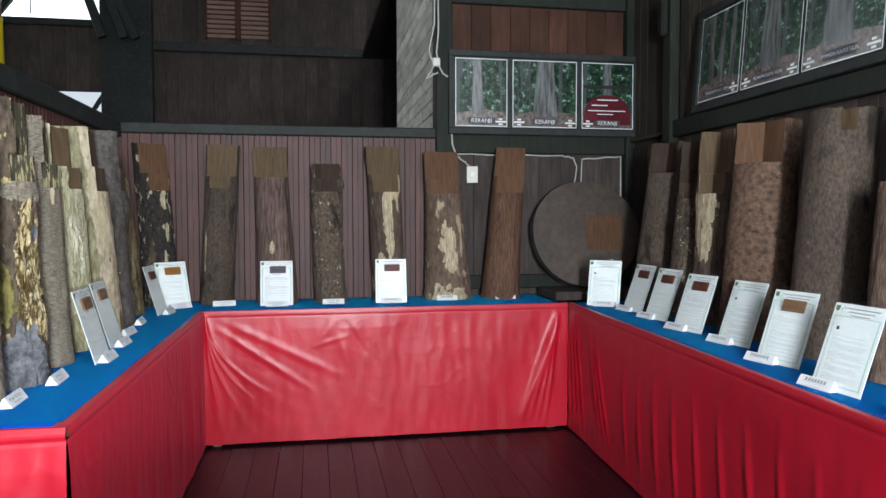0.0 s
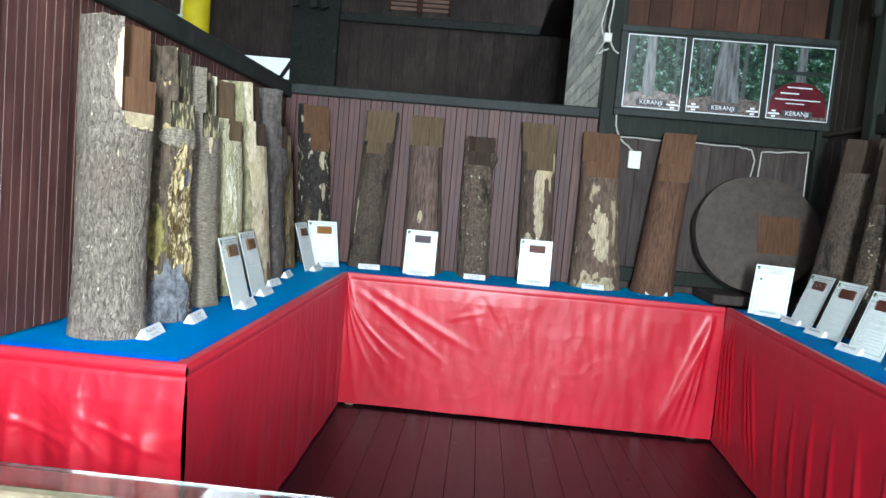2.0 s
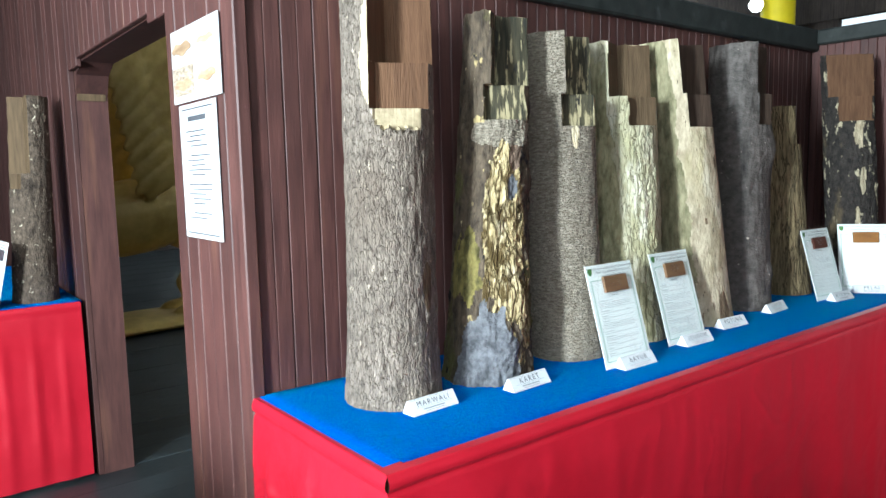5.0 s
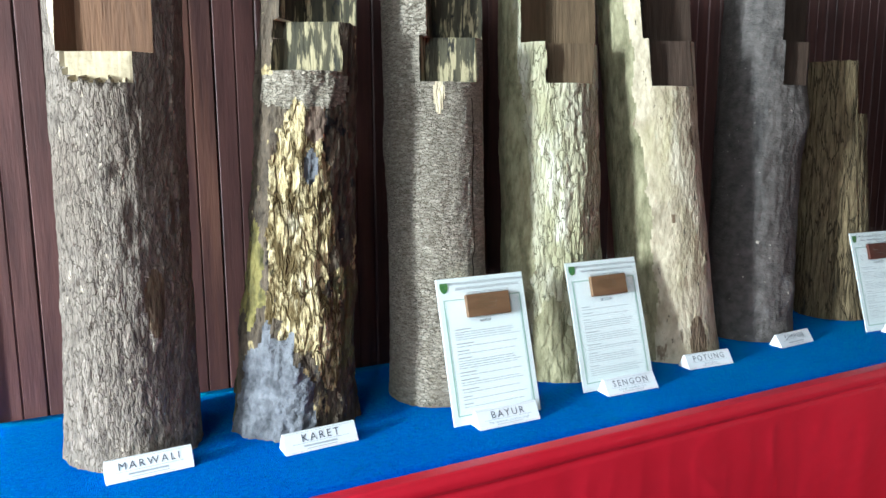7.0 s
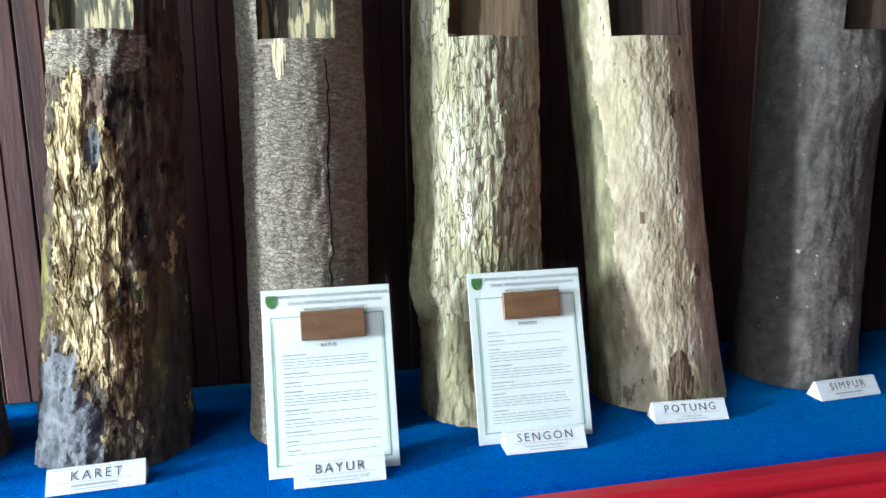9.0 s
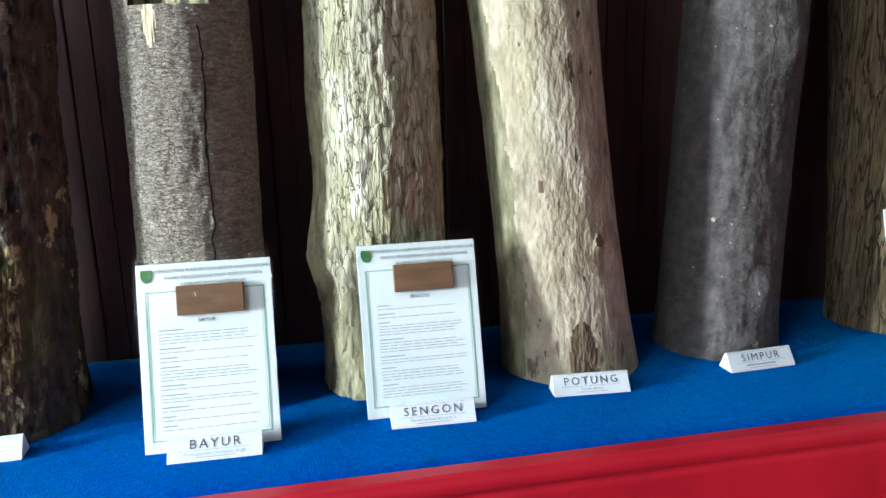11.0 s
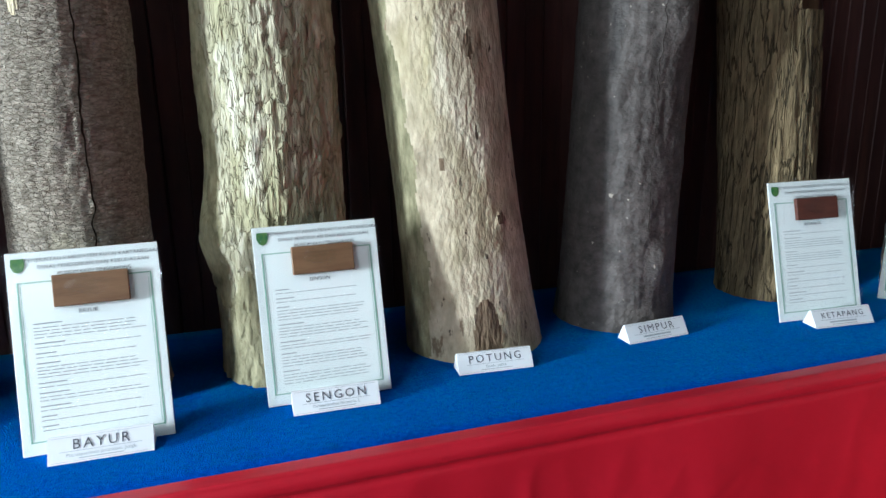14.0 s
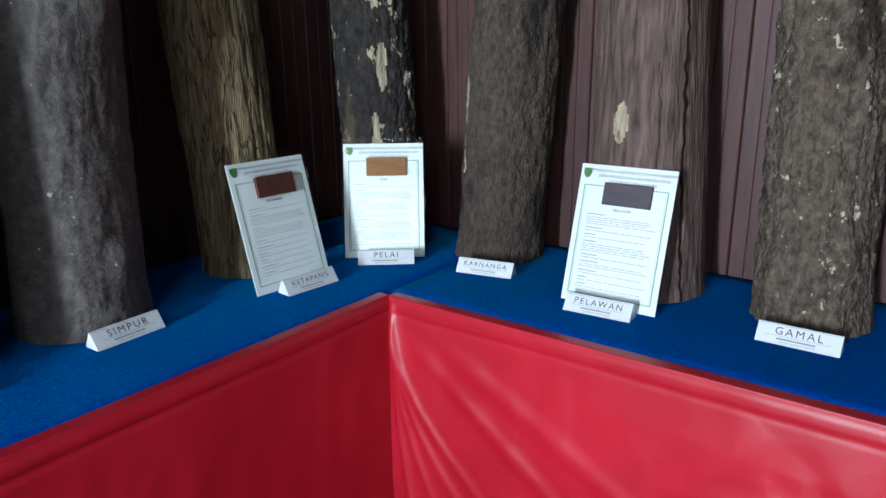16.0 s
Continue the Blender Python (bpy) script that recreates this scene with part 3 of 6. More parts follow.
part("upper_wall", box(-13.2, 9.0, 3.66, -2.96, 9.12, 4.84), M["plank_dark"], wall_hall)
boarding(wall_hall, pose(-13.0, 8.96, 3.66), 10.04, 0.2, 1.1, 0.03, M["plank_dark"], False)
part("rail", box(-13.2, 8.90, 4.76, -2.96, 8.96, 4.88, 0.01), M["beam"], wall_hall)
part("gap_board", box(-13.2, 9.0, 3.25, -4.1, 9.12, 3.659), M["plank_dark"], wall_hall)
part("strut", box(-0.03, -0.05, 0, 0.03, 0.02, 0.62), M["beam"], wall_hall, at=pose(-3.25, 8.95, 3.1, 0, 32, 0))

wall_hall_west = setting("wall_hall_west", box(-13.2, -6.5, 0, -13.0, 9.0, 1.9), M["plank_dark"], "dark board wall of the hall with a barred window", "wall")
part("upper_wall", box(-13.2, -6.5, 2.62, -13.0, 9.3, 7.6), M["plank_dark"], wall_hall_west)
part("side_wall", box(-13.2, -6.5, 1.9, -13.0, 3.95, 2.62), M["plank_dark"], wall_hall_west)
part("side_wall", box(-13.2, 6.6, 1.9, -13.0, 9.0, 2.62), M["plank_dark"], wall_hall_west)
boarding(wall_hall_west, pose(-12.97, -1.0, 2.62, 0, 0, 90), 9.9, 0.22, 2.3, 0.03, M["plank_dark"], False)
part("rail", box(-13.0, -6.5, 2.66, -12.93, 9.0, 2.78), M["beam"], wall_hall_west)
window_1 = tagged(empty("window_1", pose(-13.08, 5.27, 1.9)), "wooden barred window bright with daylight", "window", kind="structure")
for i in range(9):
    part("bar", box(-0.03, -1.3 + i * 0.325, 0, 0.03, -1.25 + i * 0.325, 0.71, 0.005), M["beam"], window_1)
for k in range(5):
    part("rail", box(-0.035, -1.31, 0.02 + k * 0.165, 0.035, 1.31, 0.055 + k * 0.165, 0.005), M["beam"], window_1)

# unseen wall behind the start of the walk: doorway, and a long opening added for fill
wall_south = setting("wall_south", box(-13.2, -6.62, 0, -2.3, -6.5, 7.6), M["plank_dark"], "unseen dark board wall with a doorway and an opening added for fill light", "wall")
part("wall_piece", box(-2.3, -6.62, 0, 0.78, -6.5, 1.82), M["plank_dark"], wall_south)
part("wall_piece", box(-2.3, -6.62, 3.2, EAST + 0.1, -6.5, 4.4), M["plank_dark"], wall_south)
part("wall_piece", box(1.26, -6.62, 0, 2.55, -6.5, 1.82), M["plank_dark"], wall_south)
part("wall_piece", box(2.55, -6.62, 0, EAST + 0.1, -6.5, 3.2), M["plank_dark"], wall_south)

# roof: white sheets over dark trusses
bm = box(-13.2, -6.6, 7.5, 3.2, 0.62, 7.6)
box(-13.2, 0.62, 7.5, -0.4, 2.0, 7.6, 0, bm)
ceiling = setting("ceiling", bm, M["plank_dark"], "dark boarded ceiling high above", "ceiling")
ceiling_low = setting("ceiling_low", box(1.6, -6.6, 4.4, 3.2, 9.1, 4.5), M["plank_dark"], "dark boarded ceiling", "ceiling")
roof_me = sheet("roof", 9, 2, lambda u, v: (-13 + 10.2 * u, 2.0 + 7.4 * v, 7.5 - 0.6 * v), M["sheet_roof"])
roof = tagged(part("ceiling_sheets", roof_me, None), "white ceiling sheets stained under the roof", "ceiling", kind="structure")
# opening beside these boards is added to brighten the walls behind the partition
bm = box(-2.8, 2.0, 7.5, -0.4, 9.3, 7.6)
box(-0.4, 6.6, 7.5, 3.2, 9.3, 7.6, 0, bm)
ceiling_far = setting("ceiling_far", bm, M["plank_dark"], "dark boarded ceiling with an added unseen opening for sky light", "ceiling")
gable_me = sheet("gable", 9, 3, lambda u, v: (-13.2 + 10.3 * u, 9.25, 4.7 + 2.4 * v), M["sheet_roof"])
gable = tagged(part("gable_sheets", gable_me, None), "white gable sheets glowing with daylight behind dark trusses", "wall", kind="structure")
truss = tagged(empty("roof_truss", pose(0, 8.85, 4.86)), "black painted timber roof truss before white sheets", "truss", "roof trusses", "structure")
part("tie_beam", box(-13, -0.06, 0.42, -2.9, 0.06, 0.53, 0.01), M["beam"], truss)
part("tie_beam", box(-13, -0.06, 1.15, -2.9, 0.06, 1.25, 0.01), M["beam"], truss)
for x, tilt, ln in ((-4.55, 38, 1.5), (-6.2, -35, 1.3), (-6.55, -20, 1.2), (-8.2, 40, 1.5), (-10.2, -38, 1.5), (-11.8, 38, 1.5)):
    part("strut", box(-0.06, -0.05, 0, 0.06, 0.05, ln, 0.01), M["beam"], truss, at=pose(x, -0.12, 0.0, 0, tilt, 0))
for x, tilt in ((-2.85, -18), (-2.5, -18), (-2.3, -24)):
    part("strut", box(-0.07, -0.05, 0, 0.07, 0.05, 1.9, 0.01), M["beam"], truss, at=pose(x, -0.25, -0.35, 0, tilt, 0))
for k in range(6):
    x = -12 + k * 1.75
    tagged(part("rafter", box(-0.06, 0, -0.14, 0.06, 7.4, -0.02, 0.01), M["beam"], at=pose(x, 2.0, 7.48, -4.6)), "black painted rafter under white sheets", "rafter", "rafters", "structure")
for k in range(4):
    y = 2.8 + k * 1.7
    tagged(part("purlin", box(-13, -0.05, -0.12, -2.9, 0.05, -0.02, 0.01), M["beam"], at=pose(0, y, 7.5 - 0.6 * (y - 2) / 7.4 - 0.13)), "black painted purlin under white sheets", "purlin", "purlins", "structure")

# whitewashed board wall behind the post
wall_white = setting("wall_whitewashed", box(1.60, BACK + 0.14, 1.2, 1.68, 3.2, 4.4), M["white_boards"], "old whitewashed board wall seen above the partition", "wall")
for k in range(22):
    part("board", box(1.575, BACK + 0.15, 2.0 + k * 0.11, 1.60, 3.2, 2.102 + k * 0.11, 0.004), M["white_boards"], wall_white, at=pose(0, 0, 0, 0, 0, 0))

# louvred window high on the far wall
window_2 = tagged(empty("window_2", pose(-1.22, 8.96, 4.66)), "brown louvred shutters high on the dark wall", "window", kind="structure")
for k in range(2):
    x0 = k * 0.585
    part("window_frame", box(x0, -0.06, -0.02, x0 + 0.05, 0.0, 0.95), M["plank_panel"], window_2)
    part("window_frame", box(x0 + 0.53, -0.06, -0.02, x0 + 0.58, 0.0, 0.95), M["plank_panel"], window_2)
    for s in range(11):
        part("slat", box(0, -0.03, -0.004, 0.478, 0.03, 0.004), M["louvre"], window_2, at=pose(x0 + 0.051, -0.05, 0.03 + s * 0.085, -38))

# ---- tables with their cloths ----
def display_table(at, w, d, legs, label):
    """Table with its near edge on the local x axis, depth towards +y."""
    t = tagged(empty("display_table", at), label, "table", "display tables")
    part("tabletop", box(0.012, 0.012, H - 0.035, w - 0.012, d - 0.005, H - 0.007), M["table_wood"], t)
    for lx, ly in legs:
        part("leg", box(lx, ly, 0, lx + 0.05, ly + 0.05, H - 0.035, 0.003), M["table_wood"], t)
    return t


display_table(pose(0, FRONT, 0, 0, 0, 90), -FRONT + BACK - 0.01, -WEST - 0.01, [(0.05, 0.05), (0.05, 0.5), (2.40, 0.02), (2.9, 0.5)], "long bare wooden table under red and blue cloths")
display_table(pose(0.02, 0, 0), 2.3, BACK - 0.02, [(0.03, 0.012), (2.2, 0.03), (0.1, 0.45), (2.2, 0.45)], "bare wooden table under red and blue cloths at the back")
RT = pose(2.365, 0.0, 0, 0, 0, -92.6)
display_table(RT, 3.6, 0.62, [(0.05, 0.05), (3.5, 0.05), (3.5, 0.5), (0.05, 0.5)], "long bare wooden table under red and blue cloths")


def ridge(x, z, x0, z0, x1, z1, w, a):
    """A soft fold along a line from (x0, z0) to (x1, z1)."""
    dx, dz = x1 - x0, z1 - z0
    ll = math.hypot(dx, dz)
    s = ((x - x0) * dx + (z - z0) * dz) / ll
    if s < -0.1 or s > ll + 0.1:
        return 0
    d = ((x - x0) * dz - (z - z0) * dx) / ll
    ends = min(1, max(0, (s - 0.02) / 0.22)) * min(1, max(0, (ll + 0.1 - s) / 0.25))
    return a * ends * math.exp(-(d / w) ** 2)


def swag(x, z, x0, z0, reach, low, width, amp):
    """A fold that falls steeply from its pin and swings out sideways."""
    t = (z0 - z) / (z0 - low)
    if not 0.0 < t < 1.15:
        return 0.0
    xc = x0 + reach * t ** 2.1
    slope = 2.1 * reach * t ** 1.1 / (z0 - low)
    d = (x - xc) / math.sqrt(1 + slope * slope) / (width * (0.5 + 0.9 * t))
    if abs(d) > 3.5:
        return 0.0
    return amp * math.exp(-d * d) * math.sin(math.pi * min(1.0, t / 1.15)) ** 0.6


def skirt(name, at, w, top, folds, drop=0.02, wave=0.004, label="", nu=300, nv=84, hem=0.003, overlap=0.02, seed=0, crumple=0.002, swags=()):
    """A hanging cloth: near edge along local x, front towards -y, turned over the table's edge."""
    def fn(u, v):
        v = 1 - (1 - v) ** 1.6
        x, s = u * w, v * (top - drop + overlap + 0.012)
        out = 0.0
        z = drop + s
        y = 0.0
        if z > top - 0.008:
            over = z - (top - 0.008)
            z = top - 0.008 + min(0.012, over)
            y = max(0.0, over - 0.012)
        fall = min(1.0, (top - z) / 0.12)
        for f in folds:
            out += ridge(x, z, *f)
        for f in swags:
            out += swag(x, z, *f)
        out += wave * fall * noise.noise(Vector((x * 5.0, z * 1.4, seed)))
        out += wave * 0.5 * fall * noise.noise(Vector((x * 17.0, z * 5.0, seed + 5)))
        out += 0.012 * fall * (noise.noise(Vector((x * 1.6, z * 1.1, seed + 9))) + 0.3)
        # sharp little creases running every way
        wx = x + 0.06 * noise.noise(Vector((x * 4, z * 4, seed + 2)))
        wz = z + 0.06 * noise.noise(Vector((x * 4, z * 4, seed + 3)))
        for k, (sx, sz, part_of) in enumerate(((5.0, 9.0, 1.0), (12.0, 7.0, 0.6), (19.0, 24.0, 0.35))):
            c = 1 - min(1.0, 3.2 * abs(noise.noise(Vector((wx * sx, wz * sz, seed + 20 + k)))))
            out += crumple * part_of * c * c * max(0.0, 0.35 + noise.noise(Vector((x * 2.3, z * 2.3, seed + 31 + k)))) * fall
        # turned hem just below the edge
        low = top - z - 0.030 - 0.004 * noise.noise(Vector((x * 3.0, 0, seed)))
        out += hem * (1 / (1 + math.exp(low / 0.0022))) - 0.8 * hem * math.exp(-(low - 0.004) ** 2 / 0.00004)
        return (x, y - 0.006 - out * min(1, max(0.0, (top - z) / 0.012)), z)
    me = sheet(name, nu, nv, fn, M["red"])
    return tagged(part(name, me, None, at=at), label, "cloth", "red table skirts")


back_swags = [(0.02, 0.82, 0.09 + 0.12 * k + 0.02 * (k % 2), 0.07 + 0.06 * k, 0.018 + 0.003 * k, 0.0030 - 0.0004 * k) for k in range(5)] + [(0.012, 0.838, 0.06 + 0.075 * k, 0.30 + 0.03 * k, 0.007 + 0.001 * k, 0.0055) for k in range(4)]
back_folds = []
back_folds += [(0.03, 0.78, 0.62, 0.36, 0.02, 0.006), (0.05, 0.82, 0.8, 0.44, 0.025, 0.005), (0.80, 0.82, 0.72, 0.68, 0.035, 0.02), (0.84, 0.80, 0.95, 0.62, 0.02, -0.012), (0.80, 0.74, 0.88, 0.5, 0.03, 0.012)]
back_folds += [(1.15 + 0.12 * k + 0.02 * (k % 2), 0.66 - 0.02 * (k % 3), 1.18 + 0.14 * k, 0.50, 0.022, 0.005) for k in range(6)]
back_folds += [(2.28, 0.82, 2.20 - 0.05 * k, 0.15, 0.014 + 0.004 * k, 0.016) for k in range(4)] + [(1.0, 0.74, 1.06, 0.56, 0.014, 0.007), (0.62, 0.60, 0.82, 0.66, 0.015, 0.007)]
skirt("red_cloth", pose(0.006, 0.0, 0), 2.345, H + 0.004, back_folds, 0.018, 0.006, "crimson satin cloth stretched across the back table, creased", nu=460, nv=130, seed=3, hem=0.0015, crumple=0.0011, swags=back_swags)
side_folds = [(0.1 + 0.31 * k, 0.55, 0.12 + 0.31 * k, 0.05, 0.05, 0.006) for k in range(8)]
skirt("red_cloth", pose(0.0, FRONT - 0.004, 0, 0, 0, 90), -FRONT, H + 0.006, side_folds, 0.01, 0.003, "crimson satin cloth hanging flat along the table's inner side", nu=340, nv=110, seed=7, hem=0.005, crumple=0.0022)
end_folds = [(0.10 + 0.1 * k, 0.8 - 0.02 * k, 0.11 + 0.1 * k, 0.05, 0.026, 0.016 * (-1) ** k) for k in range(6)] + [(0.0, 0.58, 0.18, 0.35, 0.012, 0.012), (0.0, 0.50, 0.16, 0.2, 0.012, 0.012), (0.0, 0.68, 0.24, 0.6, 0.010, 0.010), (0.0, 0.40, 0.12, 0.1, 0.010, 0.010), (0.28, 0.68, 0.5, 0.6, 0.010, 0.010), (0.2, 0.5, 0.36, 0.42, 0.010, 0.009)]
skirt("red_cloth", pose(WEST + 0.01, FRONT + 0.002, 0), -WEST - 0.006, H + 0.005, end_folds, 0.01, 0.012, "wrinkled crimson satin cloth over the table's end", nu=130, nv=130, seed=11, overlap=0.05, hem=0.005, crumple=0.007)
right_folds = [(0.02 + 0.05 * k, 0.82, 0.06 + 0.09 * k, 0.08, 0.014, 0.012) for k in range(4)] + [(0.42 + 0.05 * k, 0.75, 0.62 + 0.07 * k, 0.15, 0.016, 0.014) for k in range(3)] + [(0.95 + 0.2 * k, 0.7, 1.02 + 0.2 * k, 0.12, 0.02, 0.009) for k in range(10)]
skirt("red_cloth", RT @ pose(0.005, 0, 0), 3.59, H + 0.006, right_folds, 0.01, 0.004, "crimson satin cloth hanging along the table's inner side, softly folded", nu=440, nv=100, seed=17, crumple=0.001)


def felt(at, w, d, label, seed):
    def fn(u, v):
        x, y = u * w, v * d
        return (x, y, H + 0.0105 + 0.0012 * noise.noise(Vector((x * 4, y * 4, seed))) - (0.004 if v == 0 else 0))
    bm = bmesh.new()
    bm.from_mesh(sheet("tmp", 60, 16, fn, M["blue"]))
    rim_faces = bmesh.ops.extrude_face_region(bm, geom=bm.faces[:])
    for e in rim_faces["geom"]:
        if isinstance(e, bmesh.types.BMVert):
            e.co.z = H + 0.003
    bmesh.ops.recalc_face_normals(bm, faces=bm.faces)
    return tagged(part("blue_felt", bm, M["blue"], at=at), label, "cloth", "blue felt covers")


felt(pose(-0.008, FRONT + 0.012, 0, 0, 0, 90), -FRONT + BACK - 0.014, -WEST - 0.012, "bright blue felt laid over the long table", 1)
felt(pose(-0.006, 0.012, 0), 2.30, BACK - 0.014, "blue felt laid over the back table", 2)
felt(RT @ pose(0.0, 0.010, 0), 3.58, 0.60, "bright blue felt laid over the table", 3)

# table beside the doorway
t2 = display_table(pose(-4.4, -3.02, 0), 1.87, 0.56, [(0.05, 0.05), (1.75, 0.05), (0.05, 0.48), (1.75, 0.48)], "bare wooden table under red and blue cloths beside the doorway")
skirt("red_cloth", pose(-4.4, -3.02, 0), 1.87, H + 0.006, [(0.2 + 0.2 * k, 0.8, 0.2 + 0.2 * k, 0.1, 0.03, 0.006) for k in range(8)], 0.02, 0.004, "crimson satin cloth on the table beside the doorway", nu=60, nv=30, seed=21)
skirt("red_cloth", pose(-2.53, -3.02, 0, 0, 0, 90), 0.55, H + 0.006, [(0.1 + 0.12 * k, 0.8, 0.1 + 0.12 * k, 0.1, 0.02, 0.006) for k in range(4)], 0.02, 0.006, "crimson satin cloth over the end of the table beside the doorway", nu=50, nv=40, seed=23)
felt(pose(-4.39, -3.01, 0), 1.852, 0.55, "blue felt on the table beside the doorway", 5)

# ---- the logs ----
def wood_log(x, y, yaw, r0, r1, top, steps, bark_key, sawn_key, label, lean=(0, 0), bow=0.0, rough=0.004, ridges=9.0, stretch=1.5, flat=1.0, seed=0, z0=H + 0.011, knots=(), n=84, fine=110, edge="sawn_tan", regions=(), cracks=(), turn=0.0, plates=None):
    """A standing log sample: front towards local -y, cut back in steps near the top. steps: height, u and v of the cut as shares of the radius, and a key of its own wood where it differs; plates: size, stretch and depth of the bark's plates."""
    thing = tagged(empty("wood_log", pose(x, y, z0, 0, 0, yaw)), label, "log", "wood log samples")
    h = top - z0
    marks = sorted(s[0] - z0 for s in steps)
    zs = [h * i / fine for i in range(fine + 1)]
    zs = sorted([z for z in zs if all(abs(z - m) > 0.006 for m in marks)] + [m - 0.0006 for m in marks] + [m + 0.0006 for m in marks])
    rows, cuts = [], []
    ct, st = math.cos(radians(turn)), math.sin(radians(turn))
    for z in zs:
        f = z / h
        r = r0 + (r1 - r0) * f
        flare = 0.10 * math.exp(-f * 9)
        act = None
        level = -1
        for k, s in enumerate(steps):
            if z > s[0] - z0:
                act, level = s, k
        ring, cut = [], []
        for i in range(n):
            a = 2 * math.pi * i / n
            ca, sa = math.cos(a), math.sin(a)
            big = 0.07 * noise.noise(Vector((ca * 1.1, sa * 1.1, z * 1.8 + seed * 7.1)))
            v1 = noise.noise(Vector((ca * ridges * 0.6, sa * ridges * 0.6, z * ridges * stretch + seed * 3.3)))
            v2 = noise.noise(Vector((ca * ridges * 1.7, sa * ridges * 1.7, z * ridges * stretch * 2.2 + seed)))
            rr = r * (1 + big + flare) + rough * (v1 + 0.6 * v2)
            for ka, kz, kr, kh in knots:
                da = (a - ka + math.pi) % (2 * math.pi) - math.pi
                rr += kh * math.exp(-((da * r / kr) ** 2 + ((z - kz) / (kr * 1.4)) ** 2))
            if plates:
                ps, pz, pd = plates
                q = Vector((ca * r * ps, sa * r * ps, z * ps * pz))
                q += 0.45 * noise.noise_vector(q * 1.3)
                ds, ps_at = noise.voronoi(q)
                rr += pd * (1.0 if level < 0 else 0.2) * (min(1.0, (ds[1] - ds[0]) / 0.22) - 1 + 0.55 * noise.cell(ps_at[0] * 3.7) + 0.25 * (ds[0] - 0.3))
            hit = -1
            u, v = ca * rr, -sa * rr * flat
            u2, v2t = u * ct + v * st, v * ct - u * st
            ragged = act is not None and len(act) > 3 and z - act[0] + z0 < 0.016 * (0.6 + noise.noise(Vector((ca * 9, sa * 9, seed))) + 0.5 * noise.noise(Vector((ca * 27, sa * 27, seed))))
            if act is not None and not ragged and v2t > act[2] * r and u2 > act[1] * r:
                k = act[2] * r / v2t
                if u2 * k > act[1] * r:
                    u, v, hit = u * k, v * k, level
                    v += 0.0008 * v2
            px, py = u, -v
            px += lean[0] * f + bow * math.sin(math.pi * f)
            py += lean[1] * f
            ring.append((px, py, z))
            cut.append(hit)
        if z > h - 0.001:
            ring = [(p[0], p[1], p[2] + 0.006 * noise.noise(Vector((p[0] * 30, p[1] * 30, seed)))) for p in ring]
        rows.append(ring)
        cuts.append(cut)
    kinds, skins = {"bark": []}, {"bark": B[bark_key]}
    for k, st_ in enumerate(steps):
        kinds["sawn_face", k], skins["sawn_face", k] = [], M[st_[3] if len(st_) > 3 else sawn_key]
        kinds["ledge", k], skins["ledge", k] = [], M[edge]
    for name, key, *_ in regions:
        kinds[name], skins[name] = [], B[key]
    for j in range(len(zs) - 1):
        thin = zs[j + 1] - zs[j] < 0.002
        for i in range(n):
            k = (i + 1) % n
            kind = "bark"
            around = (cuts[j][i], cuts[j][k], cuts[j + 1][i], cuts[j + 1][k])
            if thin and max(around) != min(around):
                kind = ("ledge", max(around))
            elif min(around) >= 0 or (max(around[:2]) >= 0 and not thin):
                kind = ("sawn_face", max(around))
            if kind == "bark":
                a, z = 2 * math.pi * (i + 0.5) / n, (zs[j] + zs[j + 1]) / 2
                for name, key, ac, aw, z1, z2, jag in regions:
                    da = ((a - ac + math.pi) % (2 * math.pi) - math.pi) / aw
                    dz = (z - (z1 + z2) / 2) / ((z2 - z1) / 2)
                    edge_noise = noise.noise(Vector((math.cos(a) * 2.6, math.sin(a) * 2.6, z * 9 + seed))) + 0.6 * noise.noise(Vector((math.cos(a) * 7, math.sin(a) * 7, z * 24)))
                    if da * da + dz * dz + jag * edge_noise < 1:
                        kind = name
            kinds[kind].append((j * n + i, j * n + k, (j + 1) * n + k, (j + 1) * n + i))
    verts = [p for ring in rows for p in ring]
    pieces = []
    for kind, faces in kinds.items():
        if isinstance(kind, str):
            continue
        at_vert, seen = collections.defaultdict(list), set()
        for f_i, f in enumerate(faces):
            for v in f:
                at_vert[v].append(f_i)
        for f_i in range(len(faces)):
            if f_i in seen:
                continue
            heap, group = [f_i], []
            seen.add(f_i)
            while heap:
                g_i = heap.pop()
                group.append(faces[g_i])
                for v in faces[g_i]:
                    for o_i in at_vert[v]:
                        if o_i not in seen:
                            seen.add(o_i)
                            heap.append(o_i)
            if len(group) > 5:
                pieces.append((kind, group))
            else:
                kinds["bark"] += group
    for kind, faces in [(k, f) for k, f in kinds.items() if isinstance(k, str)] + pieces:
        if not faces:
            continue
        used = sorted({v for f in faces for v in f})
        where = {v: i for i, v in enumerate(used)}
        fs = [tuple(where[v] for v in f) for f in faces]
        vs = [verts[v] for v in used]
        title = kind if isinstance(kind, str) else kind[0]
        me = bpy.data.meshes.new(title)
        me.from_pydata(vs, [], fs)
        me.materials.append(skins[kind])
        if title not in ("sawn_face", "ledge"):
            smooth(me)
        part(title, me, None, thing, {"bark": "", "sawn_face": "flat sawn face showing the heartwood", "ledge": "pale broken edge of the cut"}.get(title, title.replace("_", " ") + " showing on the log"))
